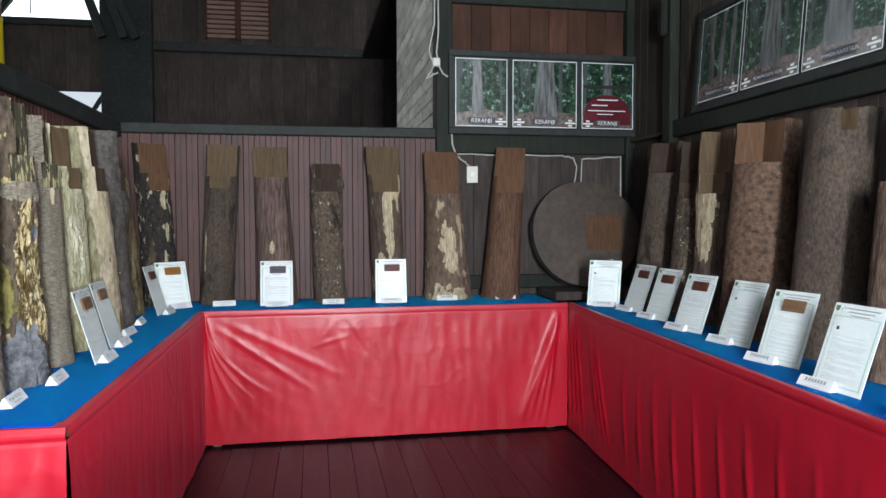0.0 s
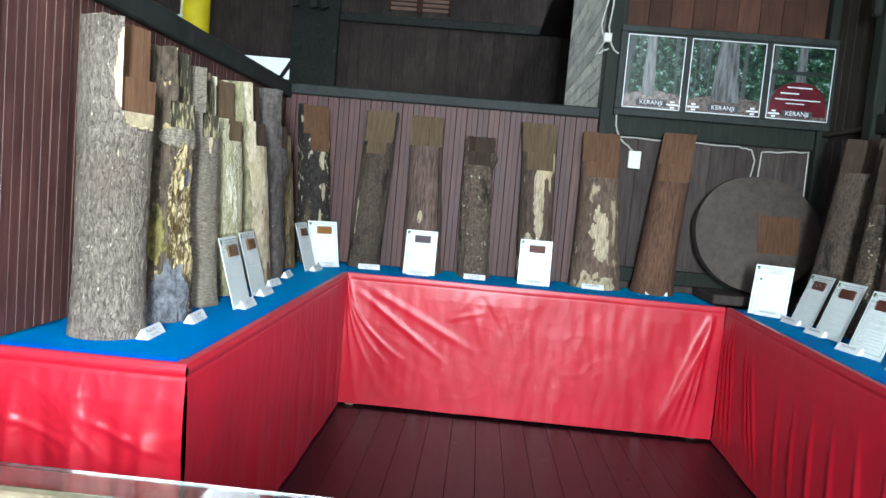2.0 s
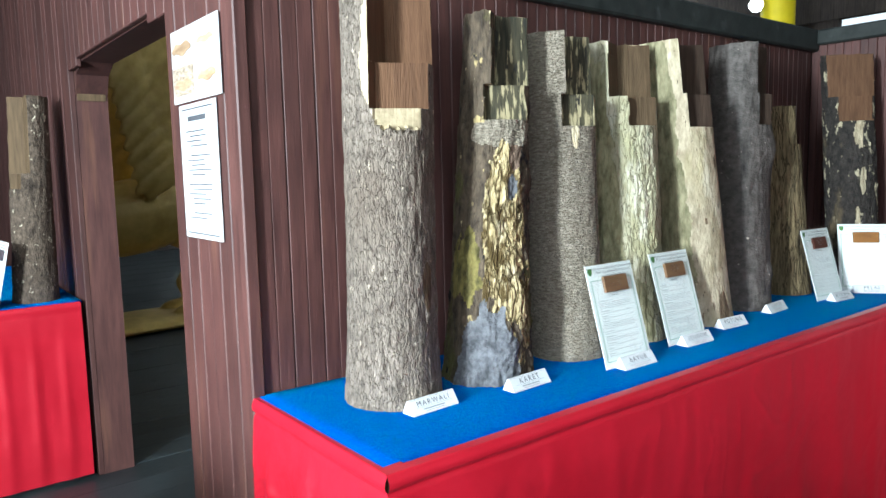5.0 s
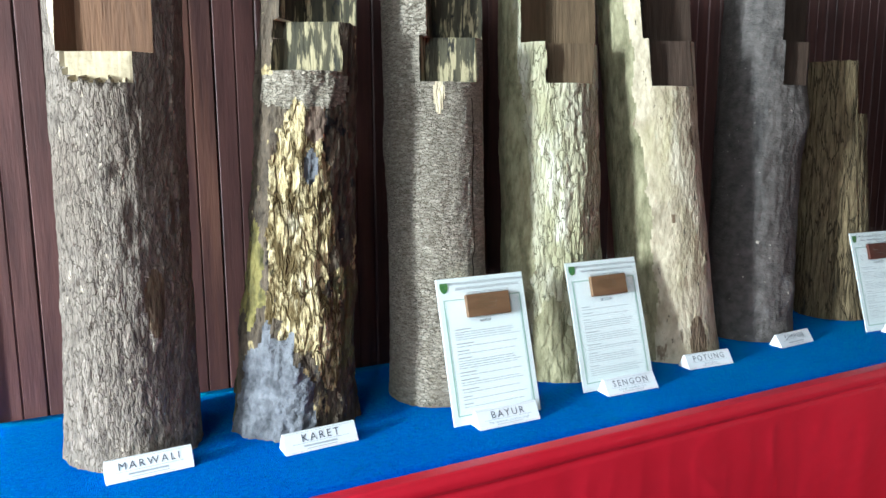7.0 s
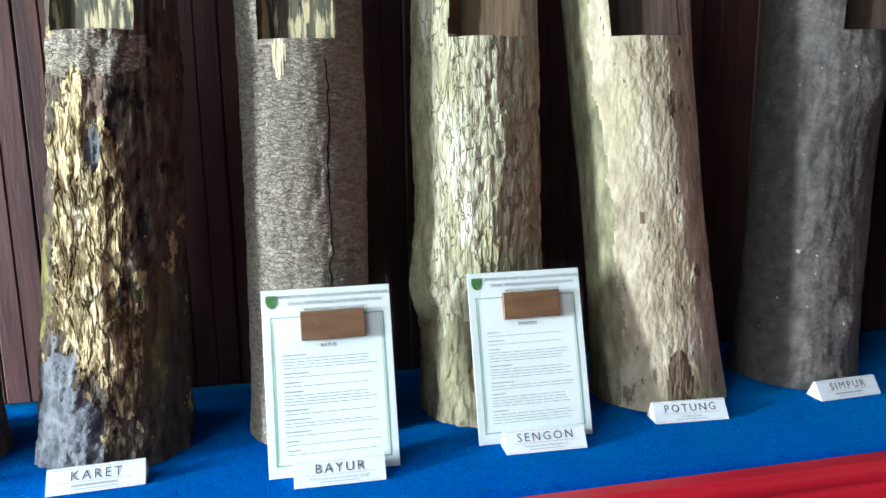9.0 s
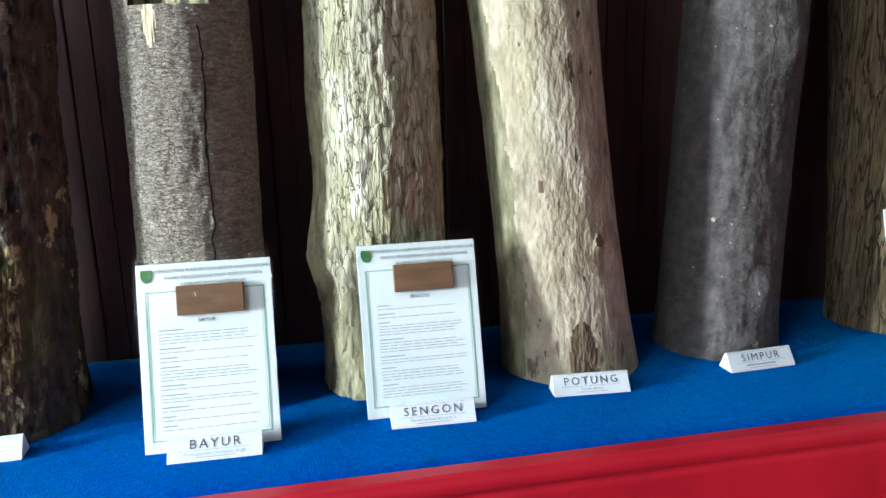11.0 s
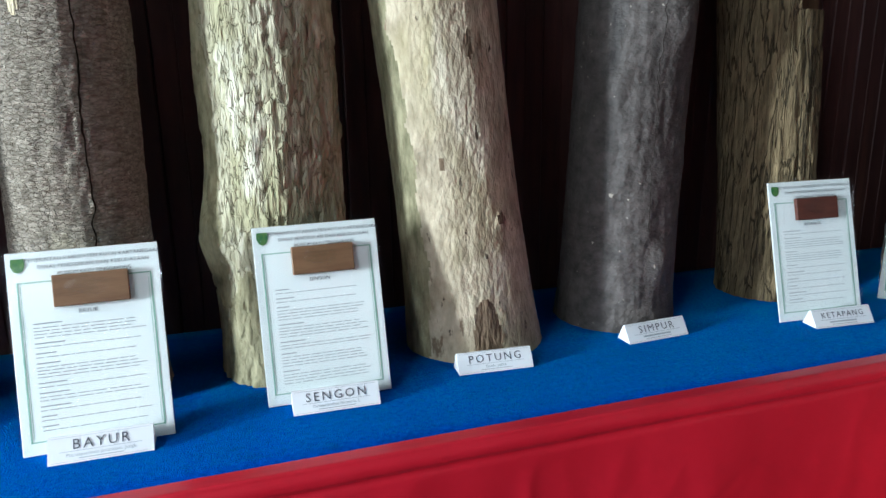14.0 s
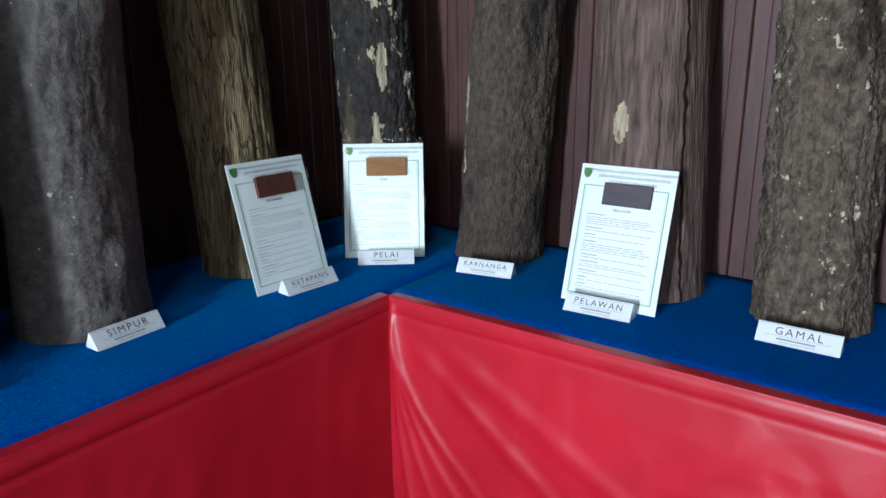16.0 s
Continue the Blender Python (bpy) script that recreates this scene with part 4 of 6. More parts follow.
    for ac, z1, z2, wide in cracks:
        strip, fs = [], []
        for j in range(len(zs)):
            if z1 <= zs[j] <= z2 and zs[j + 1 if j + 1 < len(zs) else j] - zs[j] > 0.002:
                a = ac + 0.09 * noise.noise(Vector((zs[j] * 6, seed, 0))) + 0.05 * noise.noise(Vector((zs[j] * 40, seed, 3)))
                f = (a % (2 * math.pi)) / (2 * math.pi) * n
                i = int(f) % n
                p = Vector(rows[j][i]).lerp(Vector(rows[j][(i + 1) % n]), f - int(f))
                out = Vector((math.cos(a), math.sin(a), 0))
                side = Vector((-out.y, out.x, 0)) * wide * (0.5 + 0.7 * abs(noise.noise(Vector((zs[j] * 25, 1, seed)))))
                strip += [tuple(p + out * 0.0012 - side), tuple(p + out * 0.0012 + side)]
        fs = [(k, k + 1, k + 3, k + 2) for k in range(0, len(strip) - 3, 2)]
        if fs:
            me = bpy.data.meshes.new("crack")
            me.from_pydata(strip, [], fs)
            me.materials.append(M["crack"])
            part("crack", me, None, thing, "dark open crack along the bark")
    for name, ring, face in (("end_grain", rows[-1], tuple(range(n))), ("foot", rows[0], tuple(reversed(range(n))))):
        me = bpy.data.meshes.new(name)
        me.from_pydata(ring, [], [face])
        me.materials.append(M[edge])
        part(name, me, None, thing)
    return thing


def cut3(z1, z2, z3, a=-0.48, a2=-0.45, b=0.06, c=0.6):
    return ([(z3, -0.42, 0.86, "ledge")] if z3 < z2 - 0.02 else []) + [(z2, a2, c), (z1, a, b)]


def cut2(z1, z2, a=-2.0, b=0.15, c=0.55):
    return [(z2, a, c), (z1, a, b)]


FINE = dict(n=170, fine=230, turn=25)
wood_log(-0.376, -2.172, 90, 0.110, 0.112, 1.852, cut3(1.678, 1.569, 1.508, -0.5, -0.5), "marwali", "sawn_red", "thick grey-brown ridged log with a stepped sawn top, on blue felt", (0.02, 0.02), rough=0.003, ridges=17, stretch=0.8, seed=1, edge="ledge", plates=(95, 0.35, 0.0011), knots=[(4.6, 0.45, 0.012, 0.006), (4.4, 0.52, 0.010, 0.006)], regions=[("pale_chip", "scar", 3.75, 0.22, 0.72, 0.97, 0.5), ("bare_patch", "stain", 5.1, 0.16, 0.24, 0.34, 0.9)], **FINE)
wood_log(-0.366, -1.864, 90, 0.116, 0.088, 1.835, cut3(1.645, 1.552, 1.552, -0.4, -0.55), "karet", "sawn_grey", "peeling dark log with exposed yellow wood and grey foot", (0.07, 0.02), rough=0.008, ridges=9, stretch=0.8, seed=2, edge="ledge", plates=(55, 0.45, 0.004), knots=[(4.5, 0.12, 0.05, 0.012), (4.4, 0.40, 0.09, -0.010), (4.75, 0.24, 0.03, 0.010)],
         regions=[("smooth_band", "bayur", 4.4, 1.1, 0.625, 0.705, 0.25), ("bare_wood", "bare", 4.38, 0.66, 0.15, 0.64, 0.55), ("bare_wood_low", "bare", 4.95, 0.3, 0.10, 0.30, 0.7), ("grey_foot", "grey_foot", 4.0, 0.75, -0.2, 0.21, 0.6), ("mossy_bark", "moss", 3.3, 0.5, 0.2, 0.42, 0.7), ("pink_scar", "patchy", 4.62, 0.2, 0.565, 0.635, 0.4), ("blue_grey_spot", "grey_foot", 4.56, 0.13, 0.485, 0.555, 0.25), ("black_hole", "pelai", 5.3, 0.10, 0.37, 0.42, 0.3), ("black_hole_low", "pelai", 4.95, 0.10, 0.27, 0.29, 0.3)], **FINE)
wood_log(-0.380, -1.523, 90, 0.109, 0.110, 1.815, cut3(1.637, 1.543, 1.543, -0.1, -0.25), "bayur", "sawn_grey", "grey-brown log with fine cracked bark and stepped top", (0.010, 0.05), rough=0.0024, ridges=14, stretch=1.6, seed=3, plates=(120, 0.9, 0.0005), knots=[(2.3, 0.55, 0.06, 0.010)], cracks=[(5.05, 0.12, 0.66, 0.0022)], regions=[("pale_chip", "scar", 4.35, 0.10, 0.625, 0.70, 0.5)], **FINE)
# olive side regions here and on the next log paint in the neighbour's shade
wood_log(-0.392, -1.188, 90, 0.121, 0.118, 1.822, cut3(1.645, 1.551, 1.551, -0.65, -0.2), "sengon", "sawn_tan", "pale cream-green log with deep furrowed bark and stepped top", (0.0, 0.06), rough=0.003, ridges=12, stretch=0.5, seed=4, bow=-0.004, edge="ledge", plates=(56, 0.26, 0.0042), knots=[(3.3, 0.26, 0.055, 0.024), (3.7, 0.20, 0.03, -0.012)], regions=[("green_side", "algae", 3.0, 0.75, -0.5, 0.95, 0.3), ("green_foot", "algae", 4.0, 0.5, -0.1, 0.2, 0.5)], n=210, fine=260, turn=25)
wood_log(-0.375, -0.822, 90, 0.124, 0.116, 1.843, cut3(1.664, 1.551, 1.551, -0.35, -0.25), "potung", "sawn_dark", "smooth cream log with brown stains and stepped top", (-0.10, 0.05), rough=0.0016, ridges=9, stretch=0.8, seed=5, edge="ledge", plates=(40, 0.3, 0.0007), knots=[(5.05, 0.265, 0.014, 0.005), (4.3, 0.36, 0.012, 0.004), (4.9, 0.52, 0.02, 0.003)], regions=[("green_side", "algae", 3.1, 0.72, -0.6, 1.1, 0.35), ("brown_stain", "stain", 4.6, 0.2, -0.02, 0.11, 0.8), ("brown_stain_small", "stain", 5.05, 0.07, 0.255, 0.28, 0.6), ("brown_fleck", "stain", 4.25, 0.05, 0.36, 0.385, 0.9), ("brown_fleck_high", "stain", 4.85, 0.06, 0.55, 0.60, 1.0)], **FINE)
wood_log(-0.406, -0.477, 90, 0.117, 0.117, 1.885, cut3(1.692, 1.57, 1.57, 0.0, 0.05), "simpur", "sawn_dark", "smooth dark grey log with stepped sawn top", (0.065, 0.05), rough=0.0028, ridges=12, stretch=1.2, seed=6, edge="sawn_dark", plates=(120, 0.9, 0.0005), knots=[(4.9, 0.14, 0.025, 0.012), (5.0, 0.62, 0.05, 0.018), (4.6, 0.2, 0.014, 0.005), (3.9, 0.5, 0.02, 0.008)], cracks=[(4.62, 0.2, 0.7, 0.0009)], **FINE)
wood_log(-0.43, -0.046, 90, 0.100, 0.112, 1.66, [(1.50, -0.1, 0.35)], "ketapang", "sawn_red", "olive brown fissured log leaning on the partition", (0.0, 0.08), rough=0.004, ridges=17, stretch=0.35, seed=7, plates=(42, 0.10, 0.004), n=150, fine=240)
wood_log(-0.295, 0.345, 45, 0.104, 0.103, 1.90, cut2(1.71, 1.60, -2.0, 0.3, 0.7), "pelai", "sawn_red", "blackish log with pale scars in the corner", (-0.05, 0.05), rough=0.005, ridges=12, seed=8, n=150, fine=240, plates=(45, 0.6, 0.003), regions=[("pale_scar", "scar", 4.6, 0.15, 0.25, 0.38, 1.1), ("pale_scar_middle", "scar", 4.85, 0.13, 0.42, 0.56, 1.1), ("pale_scar_high", "scar", 4.7, 0.2, 0.6, 0.78, 1.1)])
wood_log(0.032, 0.41, 0, 0.103, 0.109, 1.91, cut2(1.70, 1.62, -2.0, 0.45, 0.8), "karnanga", "sawn_tan", "dark grey-brown log widening at its top", (0.055, 0.04), rough=0.005, ridges=10, seed=9, n=150, fine=240, plates=(60, 0.7, 0.0022), regions=[("pale_strip", "scar", 3.95, 0.05, 0.2, 0.5, 0.8)])
wood_log(0.437, 0.39, 0, 0.124, 0.112, 1.90, cut2(1.70, 1.695, -2.0, 0.1, 0.5), "pelawan", "sawn_tan", "reddish grey streaked log with a flat sawn top", (-0.05, 0.05), rough=0.002, ridges=14, stretch=0.3, seed=10, n=150, fine=240, plates=(26, 0.12, 0.0018), cracks=[(5.7, 0.0, 0.98, 0.006), (5.25, 0.0, 0.5, 0.0012)], regions=[("pale_scar", "scar", 4.6, 0.17, 0.32, 0.42, 0.7)])
wood_log(0.792, 0.38, 0, 0.102, 0.098, 1.79, cut2(1.69, 1.60, -0.75, 0.3, 0.6), "gamal", "sawn_dark", "knobbly brown log flecked with white lichen", (-0.03, 0.05), rough=0.009, ridges=8, stretch=1.1, seed=11, n=150, fine=240, bow=-0.008, plates=(40, 0.8, 0.003), knots=[(4.2, 0.10, 0.04, 0.02), (0.3, 0.8, 0.03, 0.03), (5.4, 0.15, 0.03, 0.02)])
wood_log(1.198, 0.40, 0, 0.110, 0.118, 1.915, cut2(1.72, 1.60, -2.0, 0.3, 0.65), "stripped", "sawn_tan", "brown log with cream strips where bark is gone", (-0.05, 0.04), rough=0.004, ridges=10, stretch=0.6, seed=12, n=130, fine=200, regions=[("bare_strip", "scar", 4.75, 0.3, 0.30, 0.72, 0.9), ("bare_strip_low", "scar", 4.3, 0.3, 0.05, 0.35, 0.9), ("bare_strip_top", "scar", 4.8, 0.35, 0.80, 1.05, 0.9)])
wood_log(1.613, 0.41, 0, 0.156, 0.120, 1.885, cut2(1.69, 1.59, -2.0, 0.15, 0.5), "patchy", "sawn_red", "broad tan log with pale patches and a flat red-brown top", (-0.05, 0.03), rough=0.003, ridges=9, flat=0.8, seed=13, n=130, fine=200, regions=[("pale_patch", "scar", 4.7, 0.4, 0.2, 0.5, 1.2), ("pale_patch_low", "scar", 4.6, 0.9, -0.05, 0.10, 1.2)])
wood_log(1.990, 0.40, 0, 0.131, 0.106, 1.925, cut2(1.72, 1.60, -2.0, 0.15, 0.5), "redbark", "sawn_red", "red-brown log leaning to one side with a flat top", (0.09, 0.05), rough=0.003, ridges=9, stretch=0.5, seed=14)

wood_log(2.80, -0.32, -90, 0.125, 0.115, 1.89, [(1.70, 0.0, 0.05)], "karnanga", "sawn_dark", "dark grey-brown log leaning against the wall", (0.02, 0.10), rough=0.003, ridges=12, seed=15)
wood_log(2.80, -0.74, -90, 0.112, 0.10, 1.86, [(1.53, 0.2, 0.5), (1.62, -0.1, 0.2), (1.70, -0.4, 0.05)], "gamal", "sawn_dark", "narrow brown log with a pale stepped top", (-0.02, 0.09), rough=0.004, ridges=9, seed=16)
wood_log(2.80, -1.03, -90, 0.122, 0.118, 1.89, [(1.55, -0.1, 0.4), (1.66, -0.3, 0.15)], "stripped", "sawn_tan", "log with dark bark stripped to cream wood", (-0.05, 0.08), rough=0.006, ridges=8, stretch=0.7, seed=17, n=110, fine=180, regions=[("bare_strip", "scar", 5.0, 0.6, 0.35, 1.1, 0.9)], edge="ledge")
wood_log(2.76, -1.45, -90, 0.150, 0.140, 1.88, [(1.68, -0.35, 0.1)], "rust", "sawn_red", "thick rust-brown scaly log with a red sawn top", (-0.03, 0.08), rough=0.004, ridges=10, seed=18)
wood_log(2.76, -1.92, -90, 0.140, 0.132, 1.86, [(1.77, 0.35, 0.3)], "karnanga", "sawn_tan", "very thick dark brown log with a pale chip at its top", (0.0, 0.08), rough=0.005, ridges=9, seed=19)
wood_log(2.73, -2.38, -90, 0.140, 0.135, 1.86, [(1.55, -2.0, 0.1)], "patchy", "sawn_dark", "thick brown log with a dark sawn top", (0.0, 0.08), rough=0.004, ridges=9, seed=20)
wood_log(2.70, -2.85, -90, 0.135, 0.13, 1.86, [(1.62, -2.0, 0.1)], "gamal", "sawn_dark", "brown log standing on blue felt", (0.0, 0.06), rough=0.004, ridges=9, seed=21)
wood_log(-2.72, -2.62, 0, 0.09, 0.085, 1.80, cut2(1.45, 1.38, -0.4, 0.2, 0.6), "gamal", "sawn_tan", "brown log on the table beside the doorway", (0, 0.03), rough=0.004, ridges=9, seed=22)

# big round slice of trunk on a low plinth in the corner
plinth = tagged(part("plinth", box(2.30, 0.09, H + 0.011, 2.98, 0.48, H + 0.072, 0.006), M["plank_dark"]), "low dark timber plinth under the trunk slice", "plinth")
disc = tagged(empty("trunk_slice", pose(2.63, 0.335, H + 0.072, -10)), "big round dark slice of trunk leaning on the wall", "wood slice")
R = 0.395


def slice_rim(u, v):
    a = 2 * math.pi * u
    r = R * (1 + 0.012 * math.sin(3 * a + 1) + 0.015 * noise.noise(Vector((math.cos(a) * 3, math.sin(a) * 3, v))))
    return (r * 1.03 * math.cos(a), -0.035 + 0.07 * v, R + 0.0 + r * 0.97 * math.sin(a))


me = sheet("rim", 90, 5, slice_rim, B["simpur"])
part("rim", me, None, disc, "rough bark rim")
M["rings"] = surface("dark_ringed_end_grain", (0.038, 0.026, 0.019), (0.072, 0.050, 0.037), (1, 1, 1), 18, 0.55, 0.1, 0.3, 90, shift=0.15, patches=[((0.09, 0.064, 0.047), 5, (1, 1, 1), 0.6, 0.75)])


def slice_face(u, v):
    a = 2 * math.pi * u
    r = R * v * (1 + 0.012 * math.sin(3 * a + 1))
    return (r * 1.03 * math.cos(a), -0.036, R + r * 0.97 * math.sin(a))


part("face", sheet("face", 73, 12, slice_face, M["rings"]), None, disc, "dark ringed end grain")
part("polished_patch", box(0.0, -0.041, 0.27, 0.27, -0.037, 0.52), M["sawn_red"], disc, "polished lighter square")


# ---- printed cards and name plates ----
def shared(bm, name, mat):
    return mesh_of(bm, name, mat)


CW, CH = 0.208, 0.297
SHEET = shared(box(-CW / 2, -0.0015, 0, CW / 2, 0.0015, CH, 0.0006), "paper_sheet", M["paper"])


def bars(name, rows, mat, y=-0.0019):
    bm = bmesh.new()
    for x0, x1, z, t in rows:
        vs = [bm.verts.new(p) for p in ((x0, y, z), (x1, y, z), (x1, y, z + t), (x0, y, z + t))]
        bm.faces.new(vs)
    return shared(bm, name, mat)


BORDER = bars("border", [(-0.092, -0.0895, 0.02, 0.232), (0.0895, 0.092, 0.02, 0.232), (-0.092, 0.092, 0.018, 0.002), (-0.092, 0.092, 0.251, 0.002)], M["green_line"])
BORDER_IN = bars("inner_border", [(-0.0875, -0.0868, 0.024, 0.224)], M["green_line"])


def print_rows(seed, left_only):
    rng = random.Random(seed)
    rows, z = [], 0.190
    while z > 0.034:
        rows.append((-0.075, -0.075 + rng.uniform(0.02, 0.042), z, 0.0017))
        z -= 0.0058
        for k in range(rng.choice((1, 1, 2, 4))):
            if left_only:
                rows.append((-0.075, -0.075 + rng.uniform(0.05, 0.15), z, 0.0014))
            else:
                x = -0.075
                while x < 0.06:
                    w = rng.uniform(0.008, 0.022)
                    rows.append((x, min(0.078, x + w), z, 0.0012))
                    x += w + 0.003
            z -= 0.0048
        z -= 0.004
    return rows


PRINTS = [bars("small_print", print_rows(k, False), M["ink_soft"]) for k in range(4)]
bm = bmesh.new()
shield = [(-0.0085, 0.010), (0.0085, 0.010), (0.0095, 0.0), (0.006, -0.008), (0, -0.0115), (-0.006, -0.008), (-0.0095, 0.0)]
vs = [bm.verts.new((x, -0.0026, z)) for x, z in shield]
bm.faces.new(vs)
SEAL = shared(bm, "seal", M["seal"])
BLOCK = box(-0.052, -0.011, -0.0235, 0.052, -0.0022, 0.0235, 0.0012)
BLOCK_ME = bpy.data.meshes.new("wood_sample")
BLOCK.to_mesh(BLOCK_ME)
BLOCK.free()


def sleeve_fn(u, v):
    x, z = (u - 0.5) * (CW + 0.008), v * (CH + 0.014)
    return (x, -0.0045 - 0.006 * math.sin(math.pi * u) * math.exp(-((z - 0.24) / 0.04) ** 2) * 1.2 - 0.0012 * noise.noise(Vector((x * 30, z * 22, 0))), z)


SLEEVE = sheet("plastic_sleeve", 24, 32, sleeve_fn, M["film"])
SAMPLES = {}


def info_card(x, y, yaw, tilt=16.0, sample="sawn_red", title="", sleeve=True, seed=0, z=H + 0.012, label="", legible=True):
    card = tagged(empty("info_card", pose(x, y, z, 0, 0, yaw) @ pose(0, 0, 0, -tilt)), label or "white printed information card in a clear sleeve", "card", "information cards")
    part("paper_sheet", SHEET, None, card)
    part("border", BORDER, None, card, "green printed border")
    part("inner_border", BORDER_IN, None, card)
    part("inner_border", BORDER_IN, None, card, at=pose(0.1743, 0, 0))
    part("seal", SEAL, None, card, "green shield seal", at=pose(-0.088, 0, 0.278))
    if legible:
        part("heading", lettering("PEMERINTAH KABUPATEN KUTAI KARTANEGARA", 0.0080, M["ink_name"], 1.04), None, card, at=pose(0.014, -0.0021, 0.2845))
        part("heading", lettering("DINAS PENDIDIKAN DAN KEBUDAYAAN", 0.0080, M["ink_name"], 1.05), None, card, at=pose(0.014, -0.0021, 0.2735))
        part("heading", lettering("MUSEUM KAYU TENGGARONG", 0.0072, M["ink"]), None, card, at=pose(0.014, -0.0021, 0.2625))
    else:
        part("heading", bars("heading", [(-0.06, 0.085, 0.279, 0.004), (-0.04, 0.065, 0.267, 0.004), (-0.025, 0.05, 0.2555, 0.004)], M["ink_soft"]), None, card)
    if title:
        part("title", lettering(title, 0.0085, M["ink"]), None, card, at=pose(0.0, -0.0021, 0.2035))
    part("small_print", PRINTS[seed % 4], None, card, "lines of small grey print")
    if sample == "drawing":
        part("emblem", bars("emblem", [(-0.05, 0.05, 0.236, 0.002), (-0.05, 0.05, 0.205, 0.002), (-0.05, -0.048, 0.205, 0.03), (0.048, 0.05, 0.205, 0.03), (-0.035, 0.035, 0.216, 0.010)], M["ink_soft"]), None, card, "faint printed emblem")
    elif sample == "small":
        part("emblem", bars("emblem", [(-0.07, -0.058, 0.205, 0.012)], M["ink"]), None, card)
    elif sample:
        if sample not in SAMPLES:
            SAMPLES[sample] = BLOCK_ME.copy()
            SAMPLES[sample].materials.append(M[sample])
        part("wood_sample", SAMPLES[sample], None, card, "small planed block of sample wood", at=pose(0.008, 0, 0.2365))
    if sleeve:
        s = part("plastic_sleeve", SLEEVE, None, card, "clear creased plastic sleeve")
        s.visible_shadow = False
    return card


def planed(name, c1, c2):
    return surface(name, c1, c2, (1.2, 9, 9), 9, 0.55, 0.1, 0.12, 40, shift=0.08, spec=0.35)


M["sample_dark"] = planed("dark_red_sample_wood", (0.07, 0.022, 0.014), (0.11, 0.036, 0.024))
M["sample_brown"] = planed("brown_sample_wood", (0.14, 0.075, 0.036), (0.21, 0.12, 0.06))
M["sample_orange"] = planed("orange_sample_wood", (0.24, 0.10, 0.022), (0.34, 0.155, 0.04))
M["sample_black"] = planed("blackish_sample_wood", (0.05, 0.04, 0.05), (0.09, 0.07, 0.08))

info_card(-0.160, -1.497, 90, 16, "sample_brown", "BAYUR", seed=0)
info_card(-0.197, -1.146, 90, 16, "sample_brown", "SENGON", seed=1)
info_card(-0.212, -0.085, 86, 16, "sample_dark", "KETAPANG", seed=2)
info_card(-0.188, 0.203, 38, 15, "sample_orange", "PELAI", seed=3)
info_card(0.436, 0.196, 2, 17, "sample_black", "PELAWAN", seed=0, sleeve=False, label="white printed information card leaning on a log")
info_card(1.185, 0.20, -3, 14, "sample_dark", "", seed=1, legible=False)
info_card(2.505, -0.235, -36, 14, "small", "", seed=2, legible=False)
for x, y, yaw, smp, sd in ((2.565, -0.53, -84, "sample_dark", 0), (2.545, -0.87, -82, "sample_dark", 1), (2.505, -1.28, -79, "sample_dark", 2), (2.515, -1.66, -82, "small", 3), (2.435, -2.08, -79, "sample_brown", 0), (2.345, -2.50, -86, "small", 1)):
    info_card(x, y, yaw, 20, smp, "", seed=sd, legible=False)
info_card(-2.66, -2.80, 4, 12, "sample_black", "", seed=2, legible=False, sleeve=False, label="white printed card on the table beside the doorway")

PW = 0.142
bm = bmesh.new()
prof = [(-0.026, 0.0), (-0.004, 0.032), (0.0, 0.032), (0.016, 0.0)]
for x in (-PW / 2, PW / 2):
    for y, z in prof:
        bm.verts.new((x, y, z))
bm.verts.ensure_lookup_table()
for i in range(4):
    k = (i + 1) % 4
    bm.faces.new((bm.verts[i], bm.verts[k], bm.verts[4 + k], bm.verts[4 + i]))
bm.faces.new([bm.verts[i] for i in (3, 2, 1, 0)])
bm.faces.new([bm.verts[i] for i in (4, 5, 6, 7)])
bmesh.ops.recalc_face_normals(bm, faces=bm.faces)
TENT = shared(bm, "tent", M["plate"])
SLOPE = math.degrees(math.atan2(0.022, 0.032))
LINES = bars("rule", [(-0.055, 0.055, 0.0162, 0.0007), (-0.03, 0.03, 0.0052, 0.0012), (-0.067, 0.067, 0.0022, 0.0005), (-0.067, 0.067, 0.0365, 0.0005)], M["ink_soft"], 0)
DASH = bars("unreadable_name", [(-0.045 + 0.013 * k, -0.036 + 0.013 * k, 0.021, 0.013) for k in range(7)], M["ink_soft"], 0)


LATIN = {"BAYUR": "Pterospermum javanicum, Jungh", "SENGON": "Paraserianthes falcataria, L.", "POTUNG": "Euodia glabra"}
SECOND = bars("second_line", [(-0.035, 0.03, 0.0095, 0.0032)], M["ink_soft"], 0)


def name_plate(x, y, yaw, words="", second=""):
    p = tagged(empty("name_plate", pose(x, y, H + 0.012, 0, 0, yaw)), "small white tent-shaped name plate with black lettering" if words else "small white tent-shaped name plate", "name plate", "name plates")
    part("tent", TENT, None, p)
    face = pose(0, -0.0267, 0.0003, -SLOPE)
    if words:
        part("lettering", lettering(words, 0.0205 if len(words) < 7 else (0.0185 if len(words) == 7 else 0.0165), M["ink_name"], 1.32), None, p, "black capital letters", at=face @ pose(0, 0, 0.0255))
        part("lettering", lettering(LATIN.get(words, "") or "lllllllllllll", 0.0072, M["ink_soft"]), None, p, at=face @ pose(0, 0, 0.0112)) if words in LATIN else part("rule", SECOND, None, p, at=face)
    else:
        part("lettering", DASH, None, p, at=face)
    part("rule", LINES, None, p, at=face)
    return p


